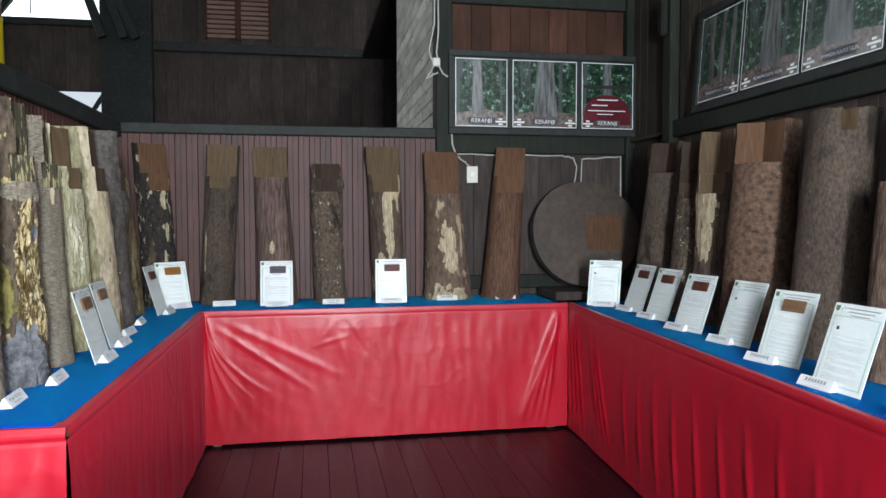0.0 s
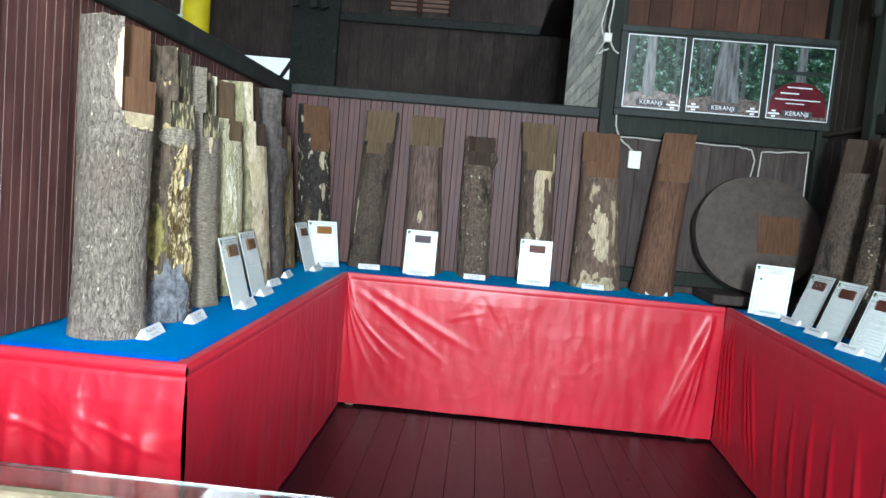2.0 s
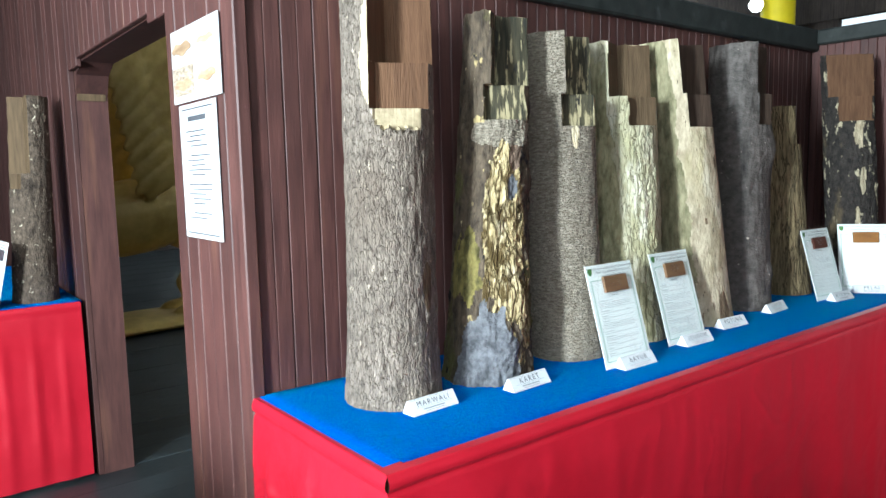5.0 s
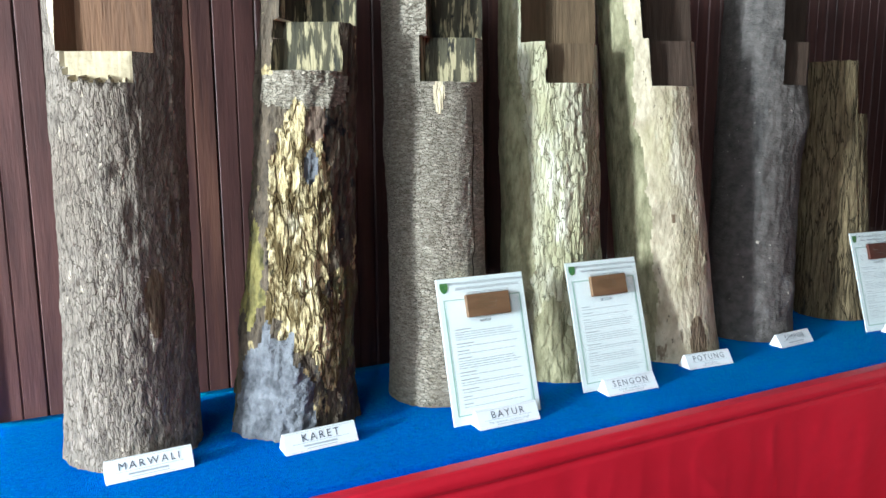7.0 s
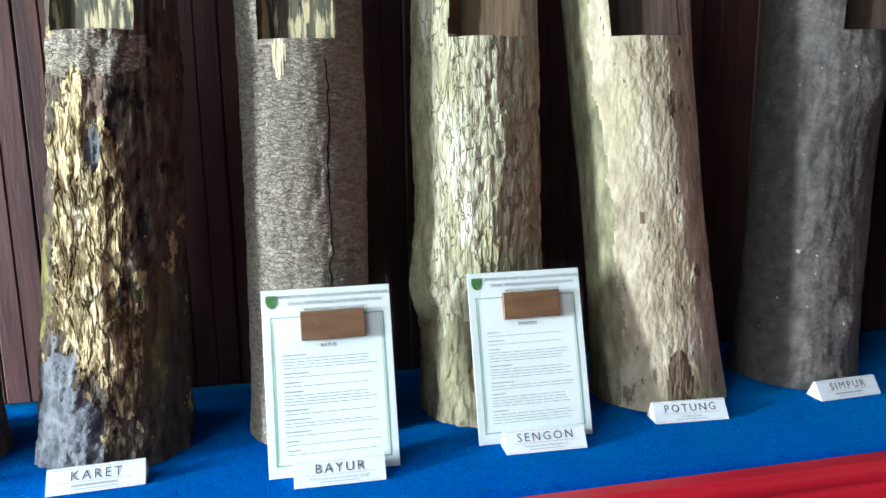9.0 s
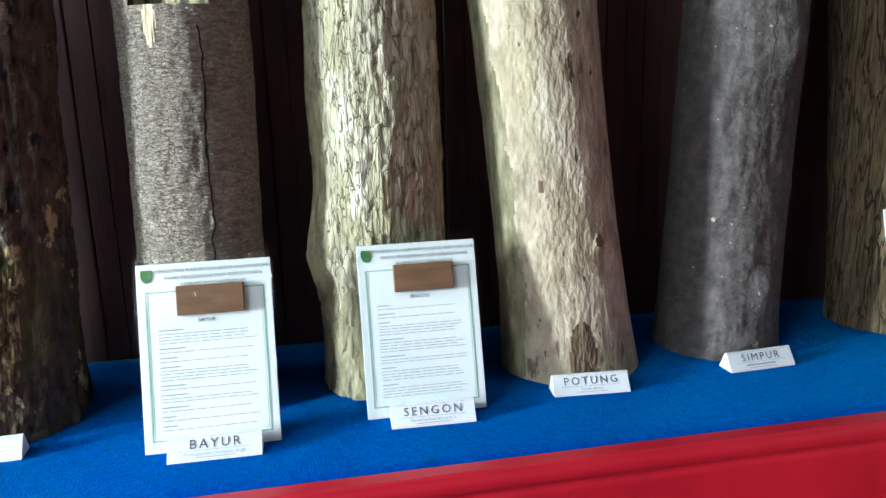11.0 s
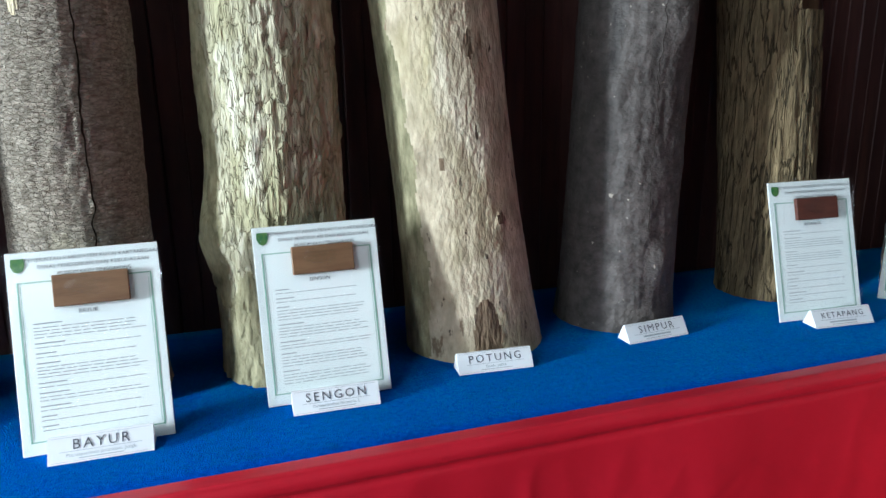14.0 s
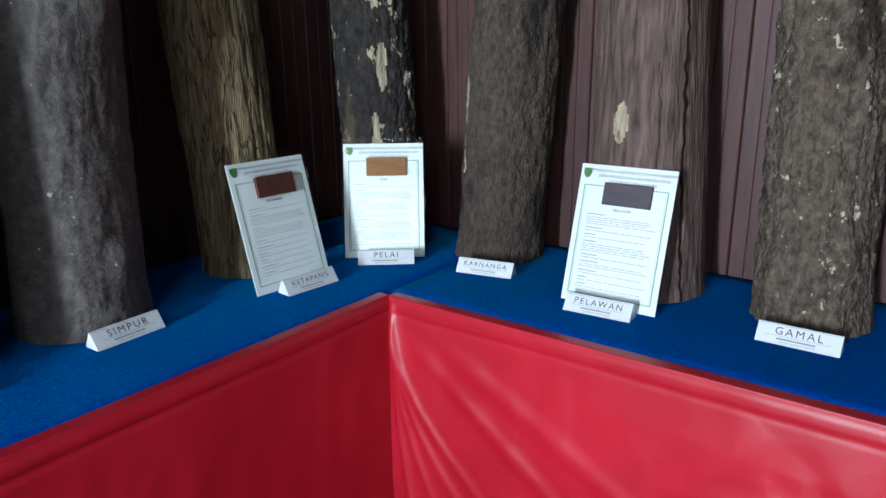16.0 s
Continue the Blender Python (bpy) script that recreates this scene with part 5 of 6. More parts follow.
for x, y, yaw, words in ((-0.229, -2.158, 93, "MARWALI"), (-0.200, -1.862, 93, "KARET"), (-0.131, -1.492, 89, "BAYUR"), (-0.161, -1.143, 88, "SENGON"), (-0.211, -0.842, 86, "POTUNG"), (-0.239, -0.479, 93, "SIMPUR"), (-0.168, -0.074, 85, "KETAPANG"), (-0.150, 0.165, 39, "PELAI"),
                         (0.103, 0.235, 12, "KARNANGA"), (0.438, 0.148, 4, "PELAWAN"), (0.802, 0.21, 0, "GAMAL"), (1.58, 0.27, -2, ""), (1.995, 0.27, -2, ""), (1.185, 0.19, -2, ""),
                         (2.50, -0.26, -36, ""), (2.535, -0.47, -80, ""), (2.515, -0.80, -80, ""), (2.475, -1.21, -78, ""), (2.48, -1.60, -80, ""), (2.40, -2.02, -78, ""), (2.32, -2.44, -84, ""), (2.31, -2.84, -84, ""), (-2.66, -2.83, 3, "")):
    part_yaw = radians(yaw)
    name_plate(x - 0.015 * math.sin(part_yaw), y + 0.015 * math.cos(part_yaw), yaw, words)


# ---- pictures on the walls ----
def photo(name, kind, seed):
    """Procedural picture of a forest: trunks over mottled leaves."""
    rng = random.Random(seed)
    m, nt, bsdf = material(name)
    add, link = nt.nodes.new, nt.links.new
    tc = add("ShaderNodeTexCoord")
    n1, r1 = add("ShaderNodeTexNoise"), add("ShaderNodeValToRGB")
    n1.inputs["Scale"].default_value, n1.inputs["Detail"].default_value, n1.inputs["Roughness"].default_value = 30.0, 10.0, 0.75
    r1.color_ramp.elements[0].position, r1.color_ramp.elements[0].color = 0.44, (0.005, 0.010, 0.010, 1)
    r1.color_ramp.elements[1].position, r1.color_ramp.elements[1].color = 0.71, (0.66, 0.86, 0.92, 1)
    e = r1.color_ramp.elements.new(0.56)
    e.color = (0.03, 0.08, 0.035, 1)
    tall, n2, r2, mix = add("ShaderNodeMapping"), add("ShaderNodeTexNoise"), add("ShaderNodeValToRGB"), add("ShaderNodeMix")
    tall.inputs["Scale"].default_value = (22.0, 1.0, 0.9)
    n2.inputs["Scale"].default_value, n2.inputs["Detail"].default_value = 1.0, 3.0
    r2.color_ramp.elements[0].position, r2.color_ramp.elements[0].color = 0.58, (0, 0, 0, 1)
    r2.color_ramp.elements[1].position, r2.color_ramp.elements[1].color = 0.62, (0.85, 0.85, 0.85, 1)
    mix.data_type = "RGBA"
    link(tc.outputs["Object"], tall.inputs["Vector"])
    link(tall.outputs[0], n2.inputs["Vector"])
    link(n2.outputs["Fac"], r2.inputs[0])
    link(r2.outputs[0], mix.inputs[0])
    mix.inputs[7].default_value = (0.07, 0.078, 0.08, 1)
    link(tc.outputs["Object"], n1.inputs["Vector"])
    link(n1.outputs["Fac"], r1.inputs[0])
    link(r1.outputs[0], mix.inputs[6])
    link(mix.outputs[2], bsdf.inputs["Base Color"])
    bsdf.inputs["Roughness"].default_value = 0.3
    bsdf.inputs["Specular IOR Level"].default_value = 0.25
    return m


M["forest"] = photo("forest_photograph", "forest", 1)
M["trunk_print"] = surface("printed_tree_trunk", (0.035, 0.036, 0.035), (0.19, 0.2, 0.2), (8, 8, 1), 5, 0.25, 0.05, 0, 30)
M["maroon_print"] = surface("printed_maroon_sign", (0.10, 0.012, 0.02), (0.13, 0.02, 0.028), (1, 1, 1), 8, 0.25, 0.05, 0, 30)
M["ground_print"] = surface("printed_leaf_litter", (0.05, 0.035, 0.03), (0.24, 0.19, 0.17), (1, 1, 1), 40, 0.25, 0.05, 0, 30)


def flat_poly(points, y, mat, name):
    bm = bmesh.new()
    bm.faces.new([bm.verts.new((x, y, z)) for x, z in points])
    return mesh_of(bm, name, mat)


def framed(at, w, h, panes, label):
    """A wide black frame, front towards -y, with photographs; panes: x, width, trunks, words."""
    p = tagged(empty("framed_picture", at), label, "picture", "framed pictures")
    bm = bmesh.new()
    b = 0.045
    for q in ((0, -0.03, 0, w, 0, b), (0, -0.03, h - b, w, 0, h), (0, -0.03, b, b, 0, h - b), (w - b, -0.03, b, w, 0, h - b)):
        box(*q, 0.004, bm)
    part("picture_frame", bm, M["beam"], p, "black frame")
    part("backing", box(b, -0.012, b, w - b, -0.002, h - b), M["beam"], p)
    for k, (x0, pw, trunks, words) in enumerate(panes):
        z0, z1 = b + 0.012, h - b - 0.012
        ph = part("photograph", box(x0, -0.0165, z0, x0 + pw, -0.0135, z1), M["forest"], p, "glossy forest photograph")
        part("white_border", bars("white_border", [(x0, x0 + pw, z0, 0.006), (x0, x0 + pw, z1 - 0.006, 0.006), (x0, x0 + 0.006, z0, z1 - z0), (x0 + pw - 0.006, x0 + pw, z0, z1 - z0)], M["plate"], -0.0185), None, ph)
        part("leaf_litter", flat_poly([(x0 + 0.006, z0 + 0.006), (x0 + pw - 0.006, z0 + 0.006), (x0 + pw - 0.006, z0 + 0.10), (x0 + pw * 0.5, z0 + 0.13), (x0 + 0.006, z0 + 0.09)], -0.0176, M["ground_print"], "leaf_litter"), None, ph)
        for tx, tw in trunks:
            a = x0 + pw * tx
            part("printed_trunk", flat_poly([(a - tw * 0.6, z0 + 0.09), (a + tw * 0.65, z0 + 0.08), (a + tw * 0.42, z1 - 0.006), (a - tw * 0.42, z1 - 0.006)], -0.018, M["trunk_print"], "printed_trunk"), None, ph)
        if words == "SIGN":
            pts = [(x0 + pw * (0.5 + 0.46 * math.cos(math.pi * i / 16)), z0 + 0.03 + 0.22 * math.sin(math.pi * i / 16) ** 0.6) for i in range(17)]
            part("printed_sign", flat_poly(pts, -0.0182, M["maroon_print"], "printed_sign"), None, ph, "maroon information sign in the photograph")
            part("printed_beam", flat_poly([(x0 + 0.006, z1 - 0.19), (x0 + pw - 0.006, z1 - 0.19), (x0 + pw - 0.006, z1 - 0.165), (x0 + 0.006, z1 - 0.165)], -0.0182, M["beam"], "printed_beam"), None, ph)
            part("sign_print", bars("sign_print", [(x0 + pw * 0.3, x0 + pw * 0.7, z0 + 0.21, 0.008), (x0 + pw * 0.2, x0 + pw * 0.5, z0 + 0.17, 0.008), (x0 + pw * 0.12, x0 + pw * 0.85, z0 + 0.13, 0.007), (x0 + pw * 0.3, x0 + pw * 0.6, z0 + 0.105, 0.006)], M["plate"], -0.019), None, ph)
            words = "KERANJI"
        tw = min(0.2, pw * 0.55)
        part("caption_plate", bars("caption_plate", [(x0 + pw / 2 - tw / 2, x0 + pw / 2 + tw / 2, z0 + 0.018, 0.045)], M["ink"], -0.0188), None, ph)
        part("caption", lettering(words, 0.042 if len(words) < 9 else 0.026, M["plate"]), None, ph, "white capital letters", at=pose(x0 + pw / 2, -0.0195, z0 + 0.041))
        for sx in ((x0 + 0.05,) if k else ()) + ((x0 + pw - 0.05,) if k < len(panes) - 1 else ()):
            pts = []
            for cx, cz in ((-0.025, 0), (0.025, 0), (0, 0.018), (0, -0.018), (0, 0)):
                pts.append((sx + cx - 0.014, sx + cx + 0.014, z0 + 0.03 + cz, 0.012))
            part("ornament", bars("ornament", pts, M["plate"], -0.019), None, ph, "white carved-pattern ornament")
    return p


framed(pose(1.635, BACK - 0.035, 2.025), 1.455, 0.60, [(0.05, 0.385, [(0.42, 0.07)], "KERANJI"), (0.475, 0.49, [(0.5, 0.15)], "KERANJI"), (1.005, 0.405, [(0.5, 0.06)], "SIGN")], "wide black-framed forest photographs with white captions")
framed(pose(EAST - 0.052, -0.45, 2.06, 0, 0, -90) @ pose(0, 0, 0, -4), 2.0, 0.62, [(0.05, 0.42, [(0.55, 0.05), (0.8, 0.04), (0.3, 0.05)], "POHON KAYU ULIN"), (0.49, 0.48, [(0.5, 0.14)], "POHON KAYU ULIN"), (0.99, 0.50, [(0.45, 0.16)], "POHON KAYU ULIN"), (1.51, 0.44, [(0.4, 0.08)], "POHON KAYU ULIN")], "large black-framed forest photographs on the board wall")

# posters on the pier
poster = tagged(empty("poster", pose(-1.072, FRONT - 0.004, 1.63)), "glossy poster with four photographs of fossil wood", "poster")
part("poster_sheet", box(0, -0.002, 0, 0.37, 0.0, 0.205), M["poster_paper"], poster)
M["fossil"] = surface("printed_fossil_wood", (0.30, 0.19, 0.11), (0.55, 0.40, 0.26), (2, 2, 9), 9, 0.3, 0.05, 0, 30)
M["sky_print"] = surface("printed_pale_blue", (0.50, 0.60, 0.66), (0.64, 0.70, 0.72), (1, 1, 1), 12, 0.3, 0.05, 0, 30)
M["pebble_print"] = surface("printed_gravel", (0.16, 0.12, 0.09), (0.6, 0.5, 0.38), (1, 1, 3), 40, 0.3, 0.05, 0, 30)


def blob(cx, cz, w, h, y, bend=0.0):
    return [(cx + w / 2 * math.cos(2 * math.pi * i / 24), cz + h / 2 * math.sin(2 * math.pi * i / 24) * (1 + 0.3 * math.sin(5 * i)) + bend * math.cos(2 * math.pi * i / 24) ** 2) for i in range(24)]


part("picture", flat_poly([(0.19, 0.105), (0.365, 0.105), (0.365, 0.2), (0.19, 0.2)], -0.0032, M["sky_print"], "picture"), None, poster)
part("picture", flat_poly([(0.006, 0.02), (0.178, 0.02), (0.178, 0.10), (0.006, 0.10)], -0.0032, M["pebble_print"], "picture"), None, poster)
for cx, cz, w, h in ((0.09, 0.15, 0.16, 0.035), (0.275, 0.152, 0.13, 0.02), (0.275, 0.06, 0.14, 0.03), (0.09, 0.05, 0.14, 0.03)):
    part("printed_fossil", flat_poly(blob(cx, cz, w, h, 0), -0.0042, M["fossil"], "printed_fossil"), None, poster)
notice = tagged(empty("notice_sheet", pose(-1.036, FRONT - 0.004, 1.245)), "white printed notice sheet pinned to the boards", "notice")
part("paper_sheet", box(0, -0.002, 0, 0.288, 0.0, 0.378), M["poster_paper"], notice)
rng = random.Random(4)
rows = [(0.07, 0.21, 0.33, 0.014)] + [(0.05 + rng.choice((0, 0.03)), 0.05 + rng.uniform(0.12, 0.2), 0.30 - 0.0135 * k, 0.0034) for k in range(19) if k % 6 != 4] + [(0.02, 0.268, 0.012, 0.004), (0.02, 0.268, 0.362, 0.004)]
part("small_print", bars("small_print", rows, M["ink_name"], -0.003), None, notice)

# switch box and cables
switch = tagged(empty("switch_box", pose(1.777, BACK + 0.018, 1.675)), "cream plastic switch box on the dark panel", "switch")
part("housing", box(0, -0.035, 0, 0.084, 0, 0.122, 0.008, segments=2), M["steel"], switch)
part("rocker", box(0.03, -0.041, 0.045, 0.054, -0.034, 0.08, 0.002), M["plate"], switch)


def cable(points, r=0.006, label="pale grey cable clipped to the timber"):
    pts = []
    for (a, b) in zip(points, points[1:]):
        for k in range(6):
            pts.append(tuple(Vector(a).lerp(Vector(b), k / 6) + Vector((0, 0, 0.004 * math.sin(k * 2.1)))))
    pts.append(points[-1])
    return tagged(rod(pts, r, M["cable"], "cable"), label, "cable", "cables")


yb = BACK - 0.042
cable([(1.56, yb, 3.2), (1.565, yb, 2.75), (1.55, yb, 2.6), (1.57, yb, 2.5), (1.60, yb, 2.45), (1.655, yb, 2.42), (1.66, yb, 2.05), (1.665, yb, 1.95), (1.70, yb + 0.02, 1.87), (1.80, BACK + 0.0, 1.80)])
cable([(1.54, yb, 3.3), (1.535, yb, 2.8), (1.50, yb + 0.03, 2.62), (1.53, yb, 2.5), (1.48, yb + 0.05, 2.42), (1.56, yb, 2.46)])
cable([(1.68, BACK + 0.02, 1.885), (2.5, BACK + 0.015, 1.885), (2.6, BACK + 0.012, 1.87), (2.63, BACK + 0.012, 1.8), (2.60, BACK + 0.012, 1.6)], 0.005)
cable([(2.66, BACK + 0.012, 1.62), (2.67, BACK + 0.012, 1.86), (2.98, BACK + 0.012, 1.885), (2.985, BACK + 0.012, 1.2)], 0.005)
tagged(part("junction_box", box(1.52, yb - 0.02, 2.50, 1.575, yb + 0.01, 2.56, 0.006), M["steel"]), "small cream junction box with cables", "junction box")

# round post with a yellow wrap, and the bulb behind it
def turned(profile, mat, name, parent=None, label="", at=None, n=28):
    def fn(u, v):
        i = min(len(profile) - 2, int(v * (len(profile) - 1) + 1e-6))
        f = v * (len(profile) - 1) - i
        r = profile[i][0] * (1 - f) + profile[i + 1][0] * f
        z = profile[i][1] * (1 - f) + profile[i + 1][1] * f
        return (r * math.cos(2 * math.pi * u), r * math.sin(2 * math.pi * u), z)
    return part(name, sheet(name, n + 1, len(profile), fn, mat), None, parent, label, at)


YT = 4.22
pillar = tagged(empty("round_post", pose(-3.79, 6.45, 0)), "round brown timber post wrapped in yellow cloth", "post")
turned([(0.20, 0), (0.20, 1.5), (0.195, 3.0), (0.19, 7.2)], M["trunk_post"], "shaft", pillar)
turned([(0.203, 2.0), (0.212, 2.03), (0.210, 2.8), (0.214, 3.4), (0.208, YT - 0.04), (0.212, YT), (0.201, YT)], M["yellow"], "wrap", pillar, "bright yellow cloth wrap")
BZ = 3.40
copy_thing(pillar, pose(-7.3, 2.35, 0))
bulb = tagged(empty("light_bulb", pose(-3.69, 5.7, BZ)), "lit white bulb hanging in the hall", "lamp")
turned([(0.001, -0.09), (0.05, -0.075), (0.085, -0.02), (0.085, 0.02), (0.05, 0.07), (0.03, 0.1)], M["tube"], "globe", bulb, n=16)
turned([(0.03, 0.1), (0.035, 0.12), (0.035, 0.18), (0.004, 0.19), (0.004, 3.80)], M["steel"], "holder", bulb, n=12)
hang = tagged(rod([(-2.2, 3.6, 7.6), (-2.2, 3.6, 3.55)], 0.012, M["plate"], "hanging_tube"), "thin white tube hanging from the roof", "tube")

# ---- things in the hall ----
# gilded winged statue
def ball(bm, c, s, rot=(0, 0, 0), seg=18):
    bmesh.ops.create_uvsphere(bm, u_segments=seg, v_segments=seg // 2 + 2, radius=1, matrix=Matrix.LocRotScale(c, Euler([radians(a) for a in rot]), s))


def limb(bm, pts, radii):
    for (a, b), (ra, rb) in zip(zip(pts, pts[1:]), zip(radii, radii[1:])):
        a, b = Vector(a), Vector(b)
        d = b - a
        q = d.to_track_quat("Z", "Y")
        bmesh.ops.create_cone(bm, segments=14, radius1=ra, radius2=rb, depth=d.length, matrix=Matrix.LocRotScale((a + b) / 2, q, None))
        ball(bm, b, (rb, rb, rb), seg=12)


bm = bmesh.new()
ball(bm, (0, -0.75, 1.05), (0.30, 0.75, 0.36), (8, 0, 0))
ball(bm, (0, -0.2, 1.08), (0.27, 0.36, 0.40), (-15, 0, 0))
ball(bm, (0, -1.6, 1.35), (0.28, 0.35, 0.45))
for sx in (-0.16, 0.16):
    limb(bm, [(sx, -0.15, 1.0), (sx, 0.02, 0.62), (sx, -0.22, 0.34), (sx, -0.15, 0.12)], [0.22, 0.13, 0.085, 0.07])
    ball(bm, (sx, -0.28, 0.12), (0.10, 0.2, 0.06))
    limb(bm, [(sx, -1.5, 1.1), (sx, -1.55, 0.6), (sx, -1.6, 0.12)], [0.16, 0.11, 0.08])
limb(bm, [(0, 0.1, 1.28), (0, 0.28, 1.52), (0, 0.5, 1.56), (0, 0.6, 1.35), (0, 0.64, 0.6), (0, 0.66, 0.42)], [0.09, 0.085, 0.08, 0.075, 0.06, 0.05])
for k in range(6):
    a = k * math.pi / 3
    bmesh.ops.create_cone(bm, segments=8, radius1=0.06, radius2=0.005, depth=0.22, matrix=Matrix.LocRotScale((0.07 * math.cos(a), 0.66 + 0.07 * math.sin(a), 0.38), Euler((math.sin(a) * 2.4, -math.cos(a) * 2.4, 0)), None))
ball(bm, (0, 0.66, 0.36), (0.075, 0.075, 0.1))
for side in (-1, 1):
    for k in range(9):
        f = k / 8
        c = Vector((side * 0.30, -0.62 - 0.25 * f, 1.32 + 0.14 * k))
        ball(bm, tuple(c + Vector((0, 0.17 + 0.10 * f, 0.16 + 0.05 * k))), (0.035, 0.42 + 0.10 * f, 0.10), (38 + 28 * f, 0, 0), 14)
        ball(bm, tuple(c + Vector((side * 0.03, -0.05, 0.1))), (0.035, 0.26, 0.075), (38 + 20 * f, 0, 0), 14)
ball(bm, (0, -0.8, 0.04), (0.5, 1.35, 0.07))
statue_me = smooth(mesh_of(bm, "statue", M["gold"]))
statue = tagged(part("statue", statue_me, None, at=pose(-6.1, -0.55, 0.0, 0, 0, 8)), "large golden winged animal statue on the shiny hall floor", "statue")
mod = statue.modifiers.new("one_skin", "REMESH")
mod.mode, mod.voxel_size, mod.use_smooth_shade = "VOXEL", 0.022, True

# notice boards on the hall's far wall
for y0, y1, z0, z1 in ((1.2, 2.55, 1.35, 2.25), (2.6, 3.3, 1.35, 2.35)):
    nb = tagged(empty("notice_board", pose(-12.999, y0, z0)), "bright white notice board on the hall's dark wall", "board", "notice boards")
    part("board", box(0, 0, 0, 0.03, y1 - y0, z1 - z0), M["notice"], nb)
    part("rim", box(0.031, 0.02, 0.02, 0.035, y1 - y0 - 0.02, 0.04), M["beam"], nb)
for y, z, ln in ((1.9, 2.55, 1.2), (-2.5, 3.2, 1.2)):
    tl = tagged(empty("tube_lamp", pose(-12.89, y, z)), "lit fluorescent tube on the hall wall", "lamp", "tube lamps")
    part("tube", box(0, -ln / 2, 0, 0.04, ln / 2, 0.04, 0.012), M["tube"], tl)
    part("fitting", box(-0.08, -ln / 2, 0.045, 0.05, ln / 2, 0.09, 0.006), M["plate"], tl)
trap = tagged(empty("fish_trap", pose(-12.65, 4.0, 0.62)), "tall woven bamboo fish trap standing against the wall", "fish trap")
for k in range(18):
    a = 2 * math.pi * k / 18
    rod([(0.15 * math.cos(a), 0.21 * math.sin(a), 0), (0.14 * math.cos(a), 0.20 * math.sin(a), 1.78), (0.03 * math.cos(a), 0.06 * math.sin(a), 2.38)], 0.012, M["bamboo"], "rib", trap)
for k in range(9):
    z = 0.02 + k * 0.21
    rod([(0.15 * math.cos(2 * math.pi * i / 20), 0.21 * math.sin(2 * math.pi * i / 20), z) for i in range(21)], 0.012, M["bamboo"], "hoop", trap)
lad = tagged(empty("bamboo_rack", pose(-12.8, 4.3, 1.1)), "narrow bamboo rack leaning on the wall", "rack")
for y in (-0.08, 0.12):
    rod([(0, y, 0), (0, y, 1.5)], 0.018, M["bamboo"], "upright", lad)
for k in range(9):
    rod([(0.01, -0.12, 0.1 + k * 0.16), (0.01, 0.16, 0.1 + k * 0.16)], 0.012, M["bamboo"], "rung", lad)
oar = tagged(empty("paddle", pose(-12.75, 4.72, 0.64)), "wooden paddle hung on the wall", "paddle")
rod([(0, 0, 0.6), (0, 0, 1.75)], 0.022, M["sawn_tan"], "shaft", oar)
bm = bmesh.new()
ball(bm, (0, 0, 0.32), (0.02, 0.09, 0.34))
part("blade", smooth(mesh_of(bm, "blade", M["sawn_tan"])), None, oar)
chest = tagged(part("low_platform", box(-12.9, 3.5, 0, -12.0, 6.4, 0.62, 0.01), M["plank_dark"]), "low dark timber platform along the hall wall", "platform")
boat = tagged(empty("model_boat", pose(-12.4, 5.6, 0.62)), "small dark model boat on the platform", "boat")
part("hull", sheet("hull", 21, 9, lambda u, v: (0.28 * math.sin(math.pi * u) ** 0.6 * math.cos(math.pi * v), -0.9 + 1.8 * u, 0.30 + 0.18 * (2 * u - 1) ** 2 - 0.28 * math.sin(math.pi * v) * math.sin(math.pi * u) ** 0.4), M["table_wood"]), None, boat)
rod([(0, -0.3, 0.1), (0, -0.75, 1.6)], 0.02, M["bamboo"], "spar", boat)
jar = tagged(turned([(0.05, 0), (0.16, 0.02), (0.2, 0.18), (0.16, 0.34), (0.10, 0.38), (0.12, 0.42)], M["sawn_tan"], "basket", at=pose(-12.35, 5.0, 0.9)), "tan woven basket on the boat", "basket")
crate = tagged(empty("slatted_crate", pose(-11.9, 4.9, 0)), "dark slatted timber crate on the floor", "crate")
for k in range(5):
    part("slat", box(0, 0, 0.03 + k * 0.11, 0.05, 1.6, 0.10 + k * 0.11, 0.004), M["plank_dark"], crate)
part("body", box(-0.08, 0.02, 0, -0.001, 1.58, 0.56), M["beam"], crate)
flag = tagged(part("yellow_cloth", sheet("yellow_cloth", 14, 8, lambda u, v: (0.02 * math.sin(6 * u), 0.55 * u, 0.22 * v + 0.15 * u + 0.04 * math.sin(5 * u)), M["yellow"]), None, at=pose(-12.9, 2.75, 2.3)), "small crumpled yellow cloth on the wall", "cloth")

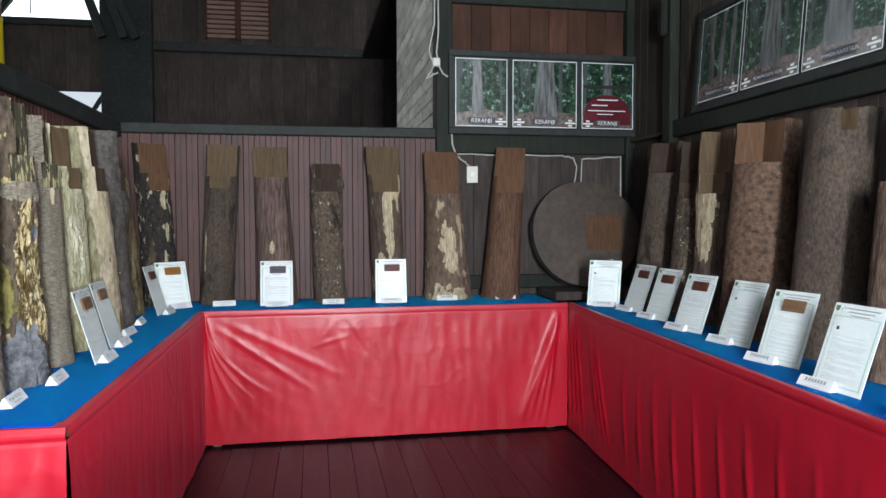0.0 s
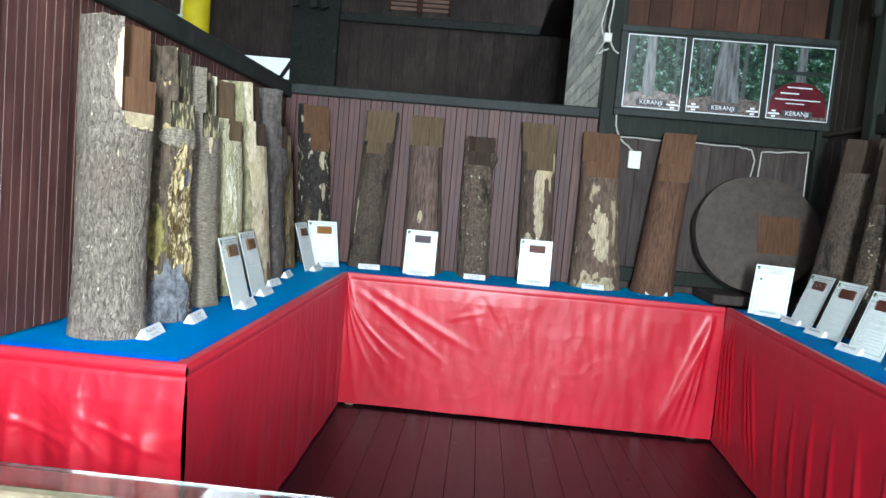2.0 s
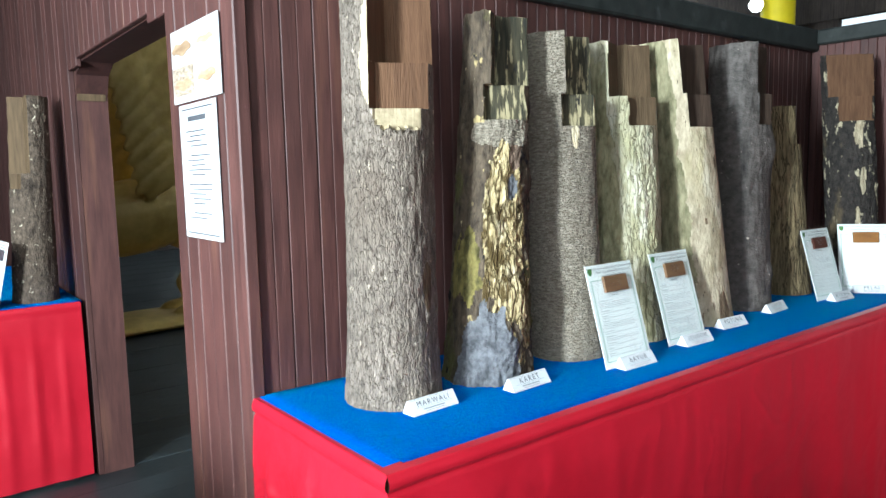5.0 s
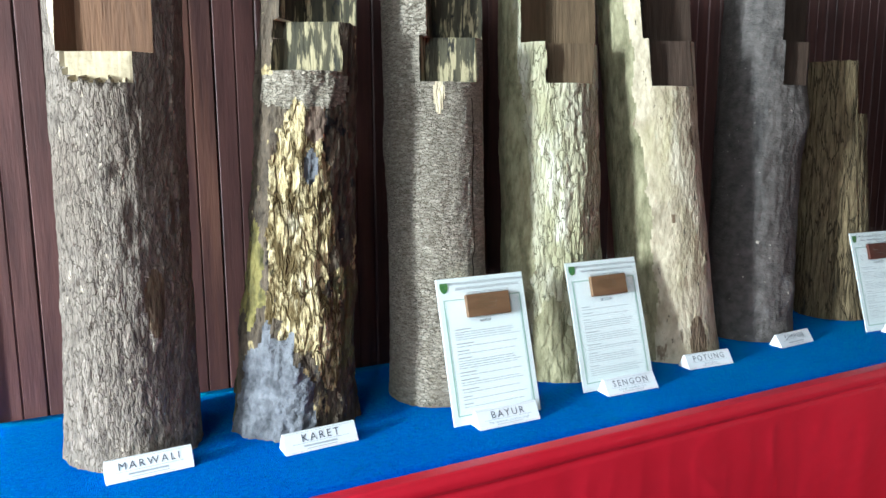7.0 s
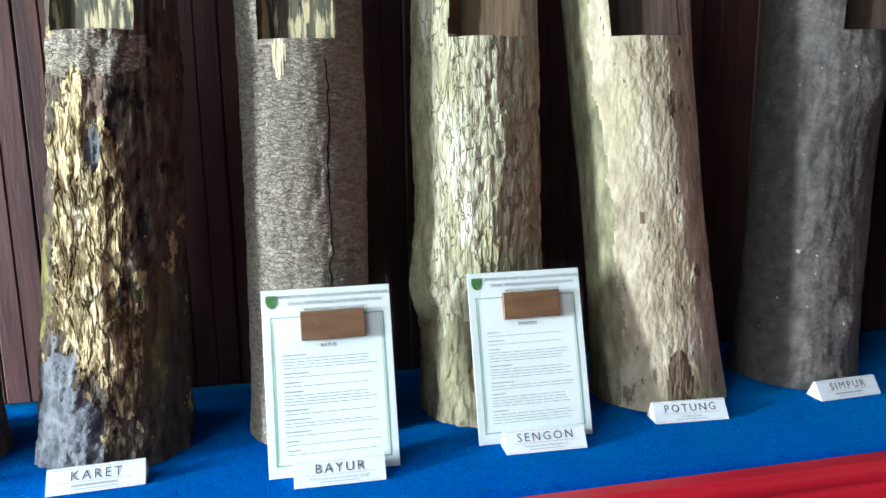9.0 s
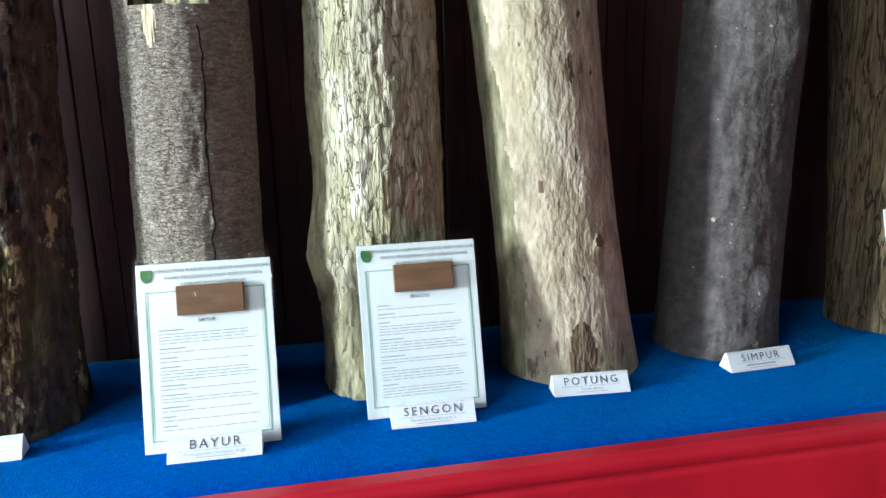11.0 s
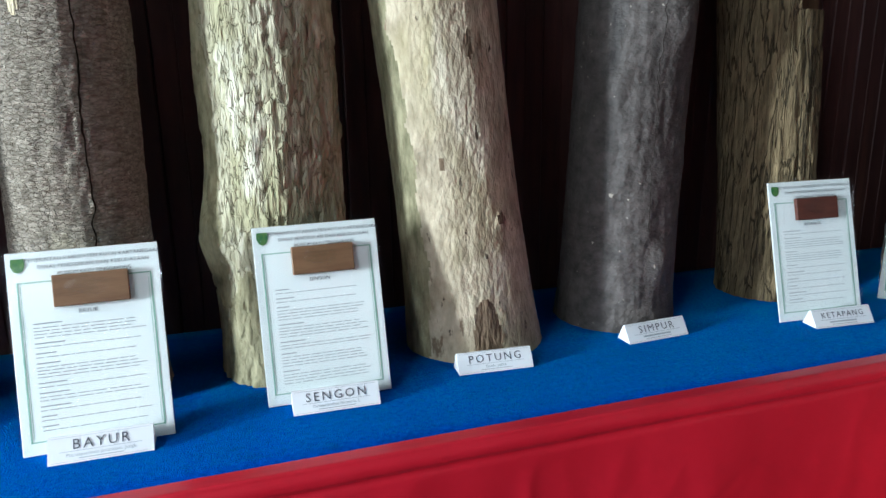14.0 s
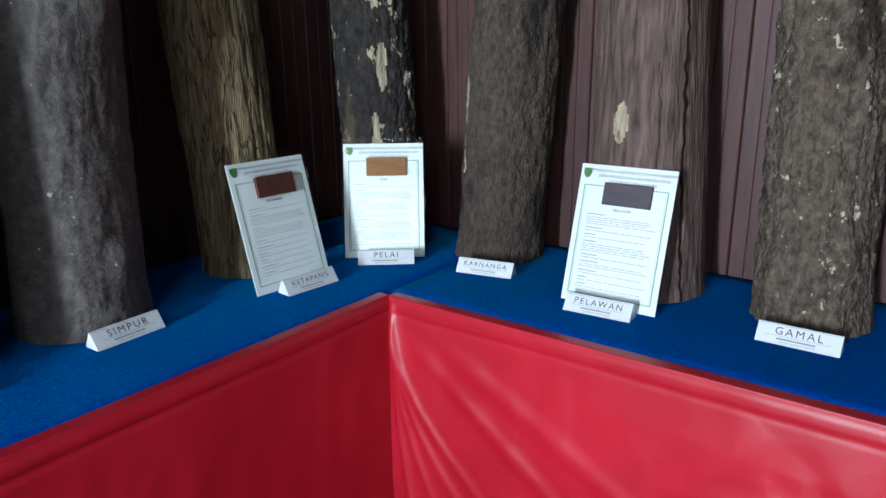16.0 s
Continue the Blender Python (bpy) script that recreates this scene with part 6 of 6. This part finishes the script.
# glass-topped display case near the start
case = tagged(empty("display_case", pose(-1.1, -3.74, 0)), "low wooden display case with a clear glass top", "display case")
cw, cd = 1.82, 0.55
part("body", box(0.02, 0.02, 0.08, cw - 0.02, cd - 0.02, 0.70, 0.006), M["glass_wood"], case)
for x0, y0, x1, y1 in ((0, 0, cw, 0.03), (0, cd - 0.03, cw, cd), (0, 0.031, 0.03, cd - 0.031), (cw - 0.03, 0.031, cw, cd - 0.031)):
    part("rail", box(x0, y0, 0.701, x1, y1, 0.80, 0.004), M["glass_wood"], case)
part("lining", box(0.032, 0.032, 0.702, cw - 0.032, cd - 0.032, 0.712), M["paper"], case, "white lined floor of the case")
gl = part("glass_top", box(0.0, 0.0, 0.838, cw, cd, 0.846), M["glass"], case, "clear glass top")
gl.visible_shadow = False
gl = part("glass_side", box(0.004, cd - 0.008, 0.801, cw - 0.004, cd - 0.002, 0.837), M["glass"], case)
gl.visible_shadow = False
gl = part("glass_side", box(0.004, 0.002, 0.801, cw - 0.004, 0.008, 0.837), M["glass"], case)
gl.visible_shadow = False
for x in (0.04, cw - 0.09):
    for y in (0.04, cd - 0.09):
        part("leg", box(x, y, 0, x + 0.05, y + 0.05, 0.08), M["glass_wood"], case)
tagged(part("label_sheet", box(-0.40, -3.40, 0.713, -0.15, -3.24, 0.716), M["plate"]), "white printed sheet lying in the display case", "paper")
bm = bmesh.new()
ball(bm, (0.35, -3.36, 0.735), (0.055, 0.03, 0.022), (0, 0, 20))
tagged(part("wood_piece", smooth(mesh_of(bm, "wood_piece", M["ledge"])), None), "pale piece of wood in the display case", "specimen")

# ---- boards of the floors ----
def floor_boards(parent, x0, x1, y0, y1, w, mat):
    n = round((x1 - x0) / w)
    w = (x1 - x0) / n
    bm = box(0.0006, 0, -0.022, w - 0.0006, y1 - y0, 0.0, 0.0)
    top = [e for e in bm.edges if all(v.co.z > -0.001 for v in e.verts) and abs(e.verts[0].co.x - e.verts[1].co.x) < 1e-5]
    bmesh.ops.bevel(bm, geom=top, offset=0.0016, segments=1, affect="EDGES")
    me = mesh_of(bm, "floor_board", mat)
    for i in range(n):
        part("floor_board", me, None, parent, at=pose(x0 + i * w, y0, -0.0012 * ((i * 5) % 3) / 2))


floor_boards(floor, -1.13, EAST, -6.5, 9.0, 0.145, M["floor"])
floor_boards(floor_hall, -13.0, -1.15, -6.5, 9.0, 0.2, M["hall_floor"])
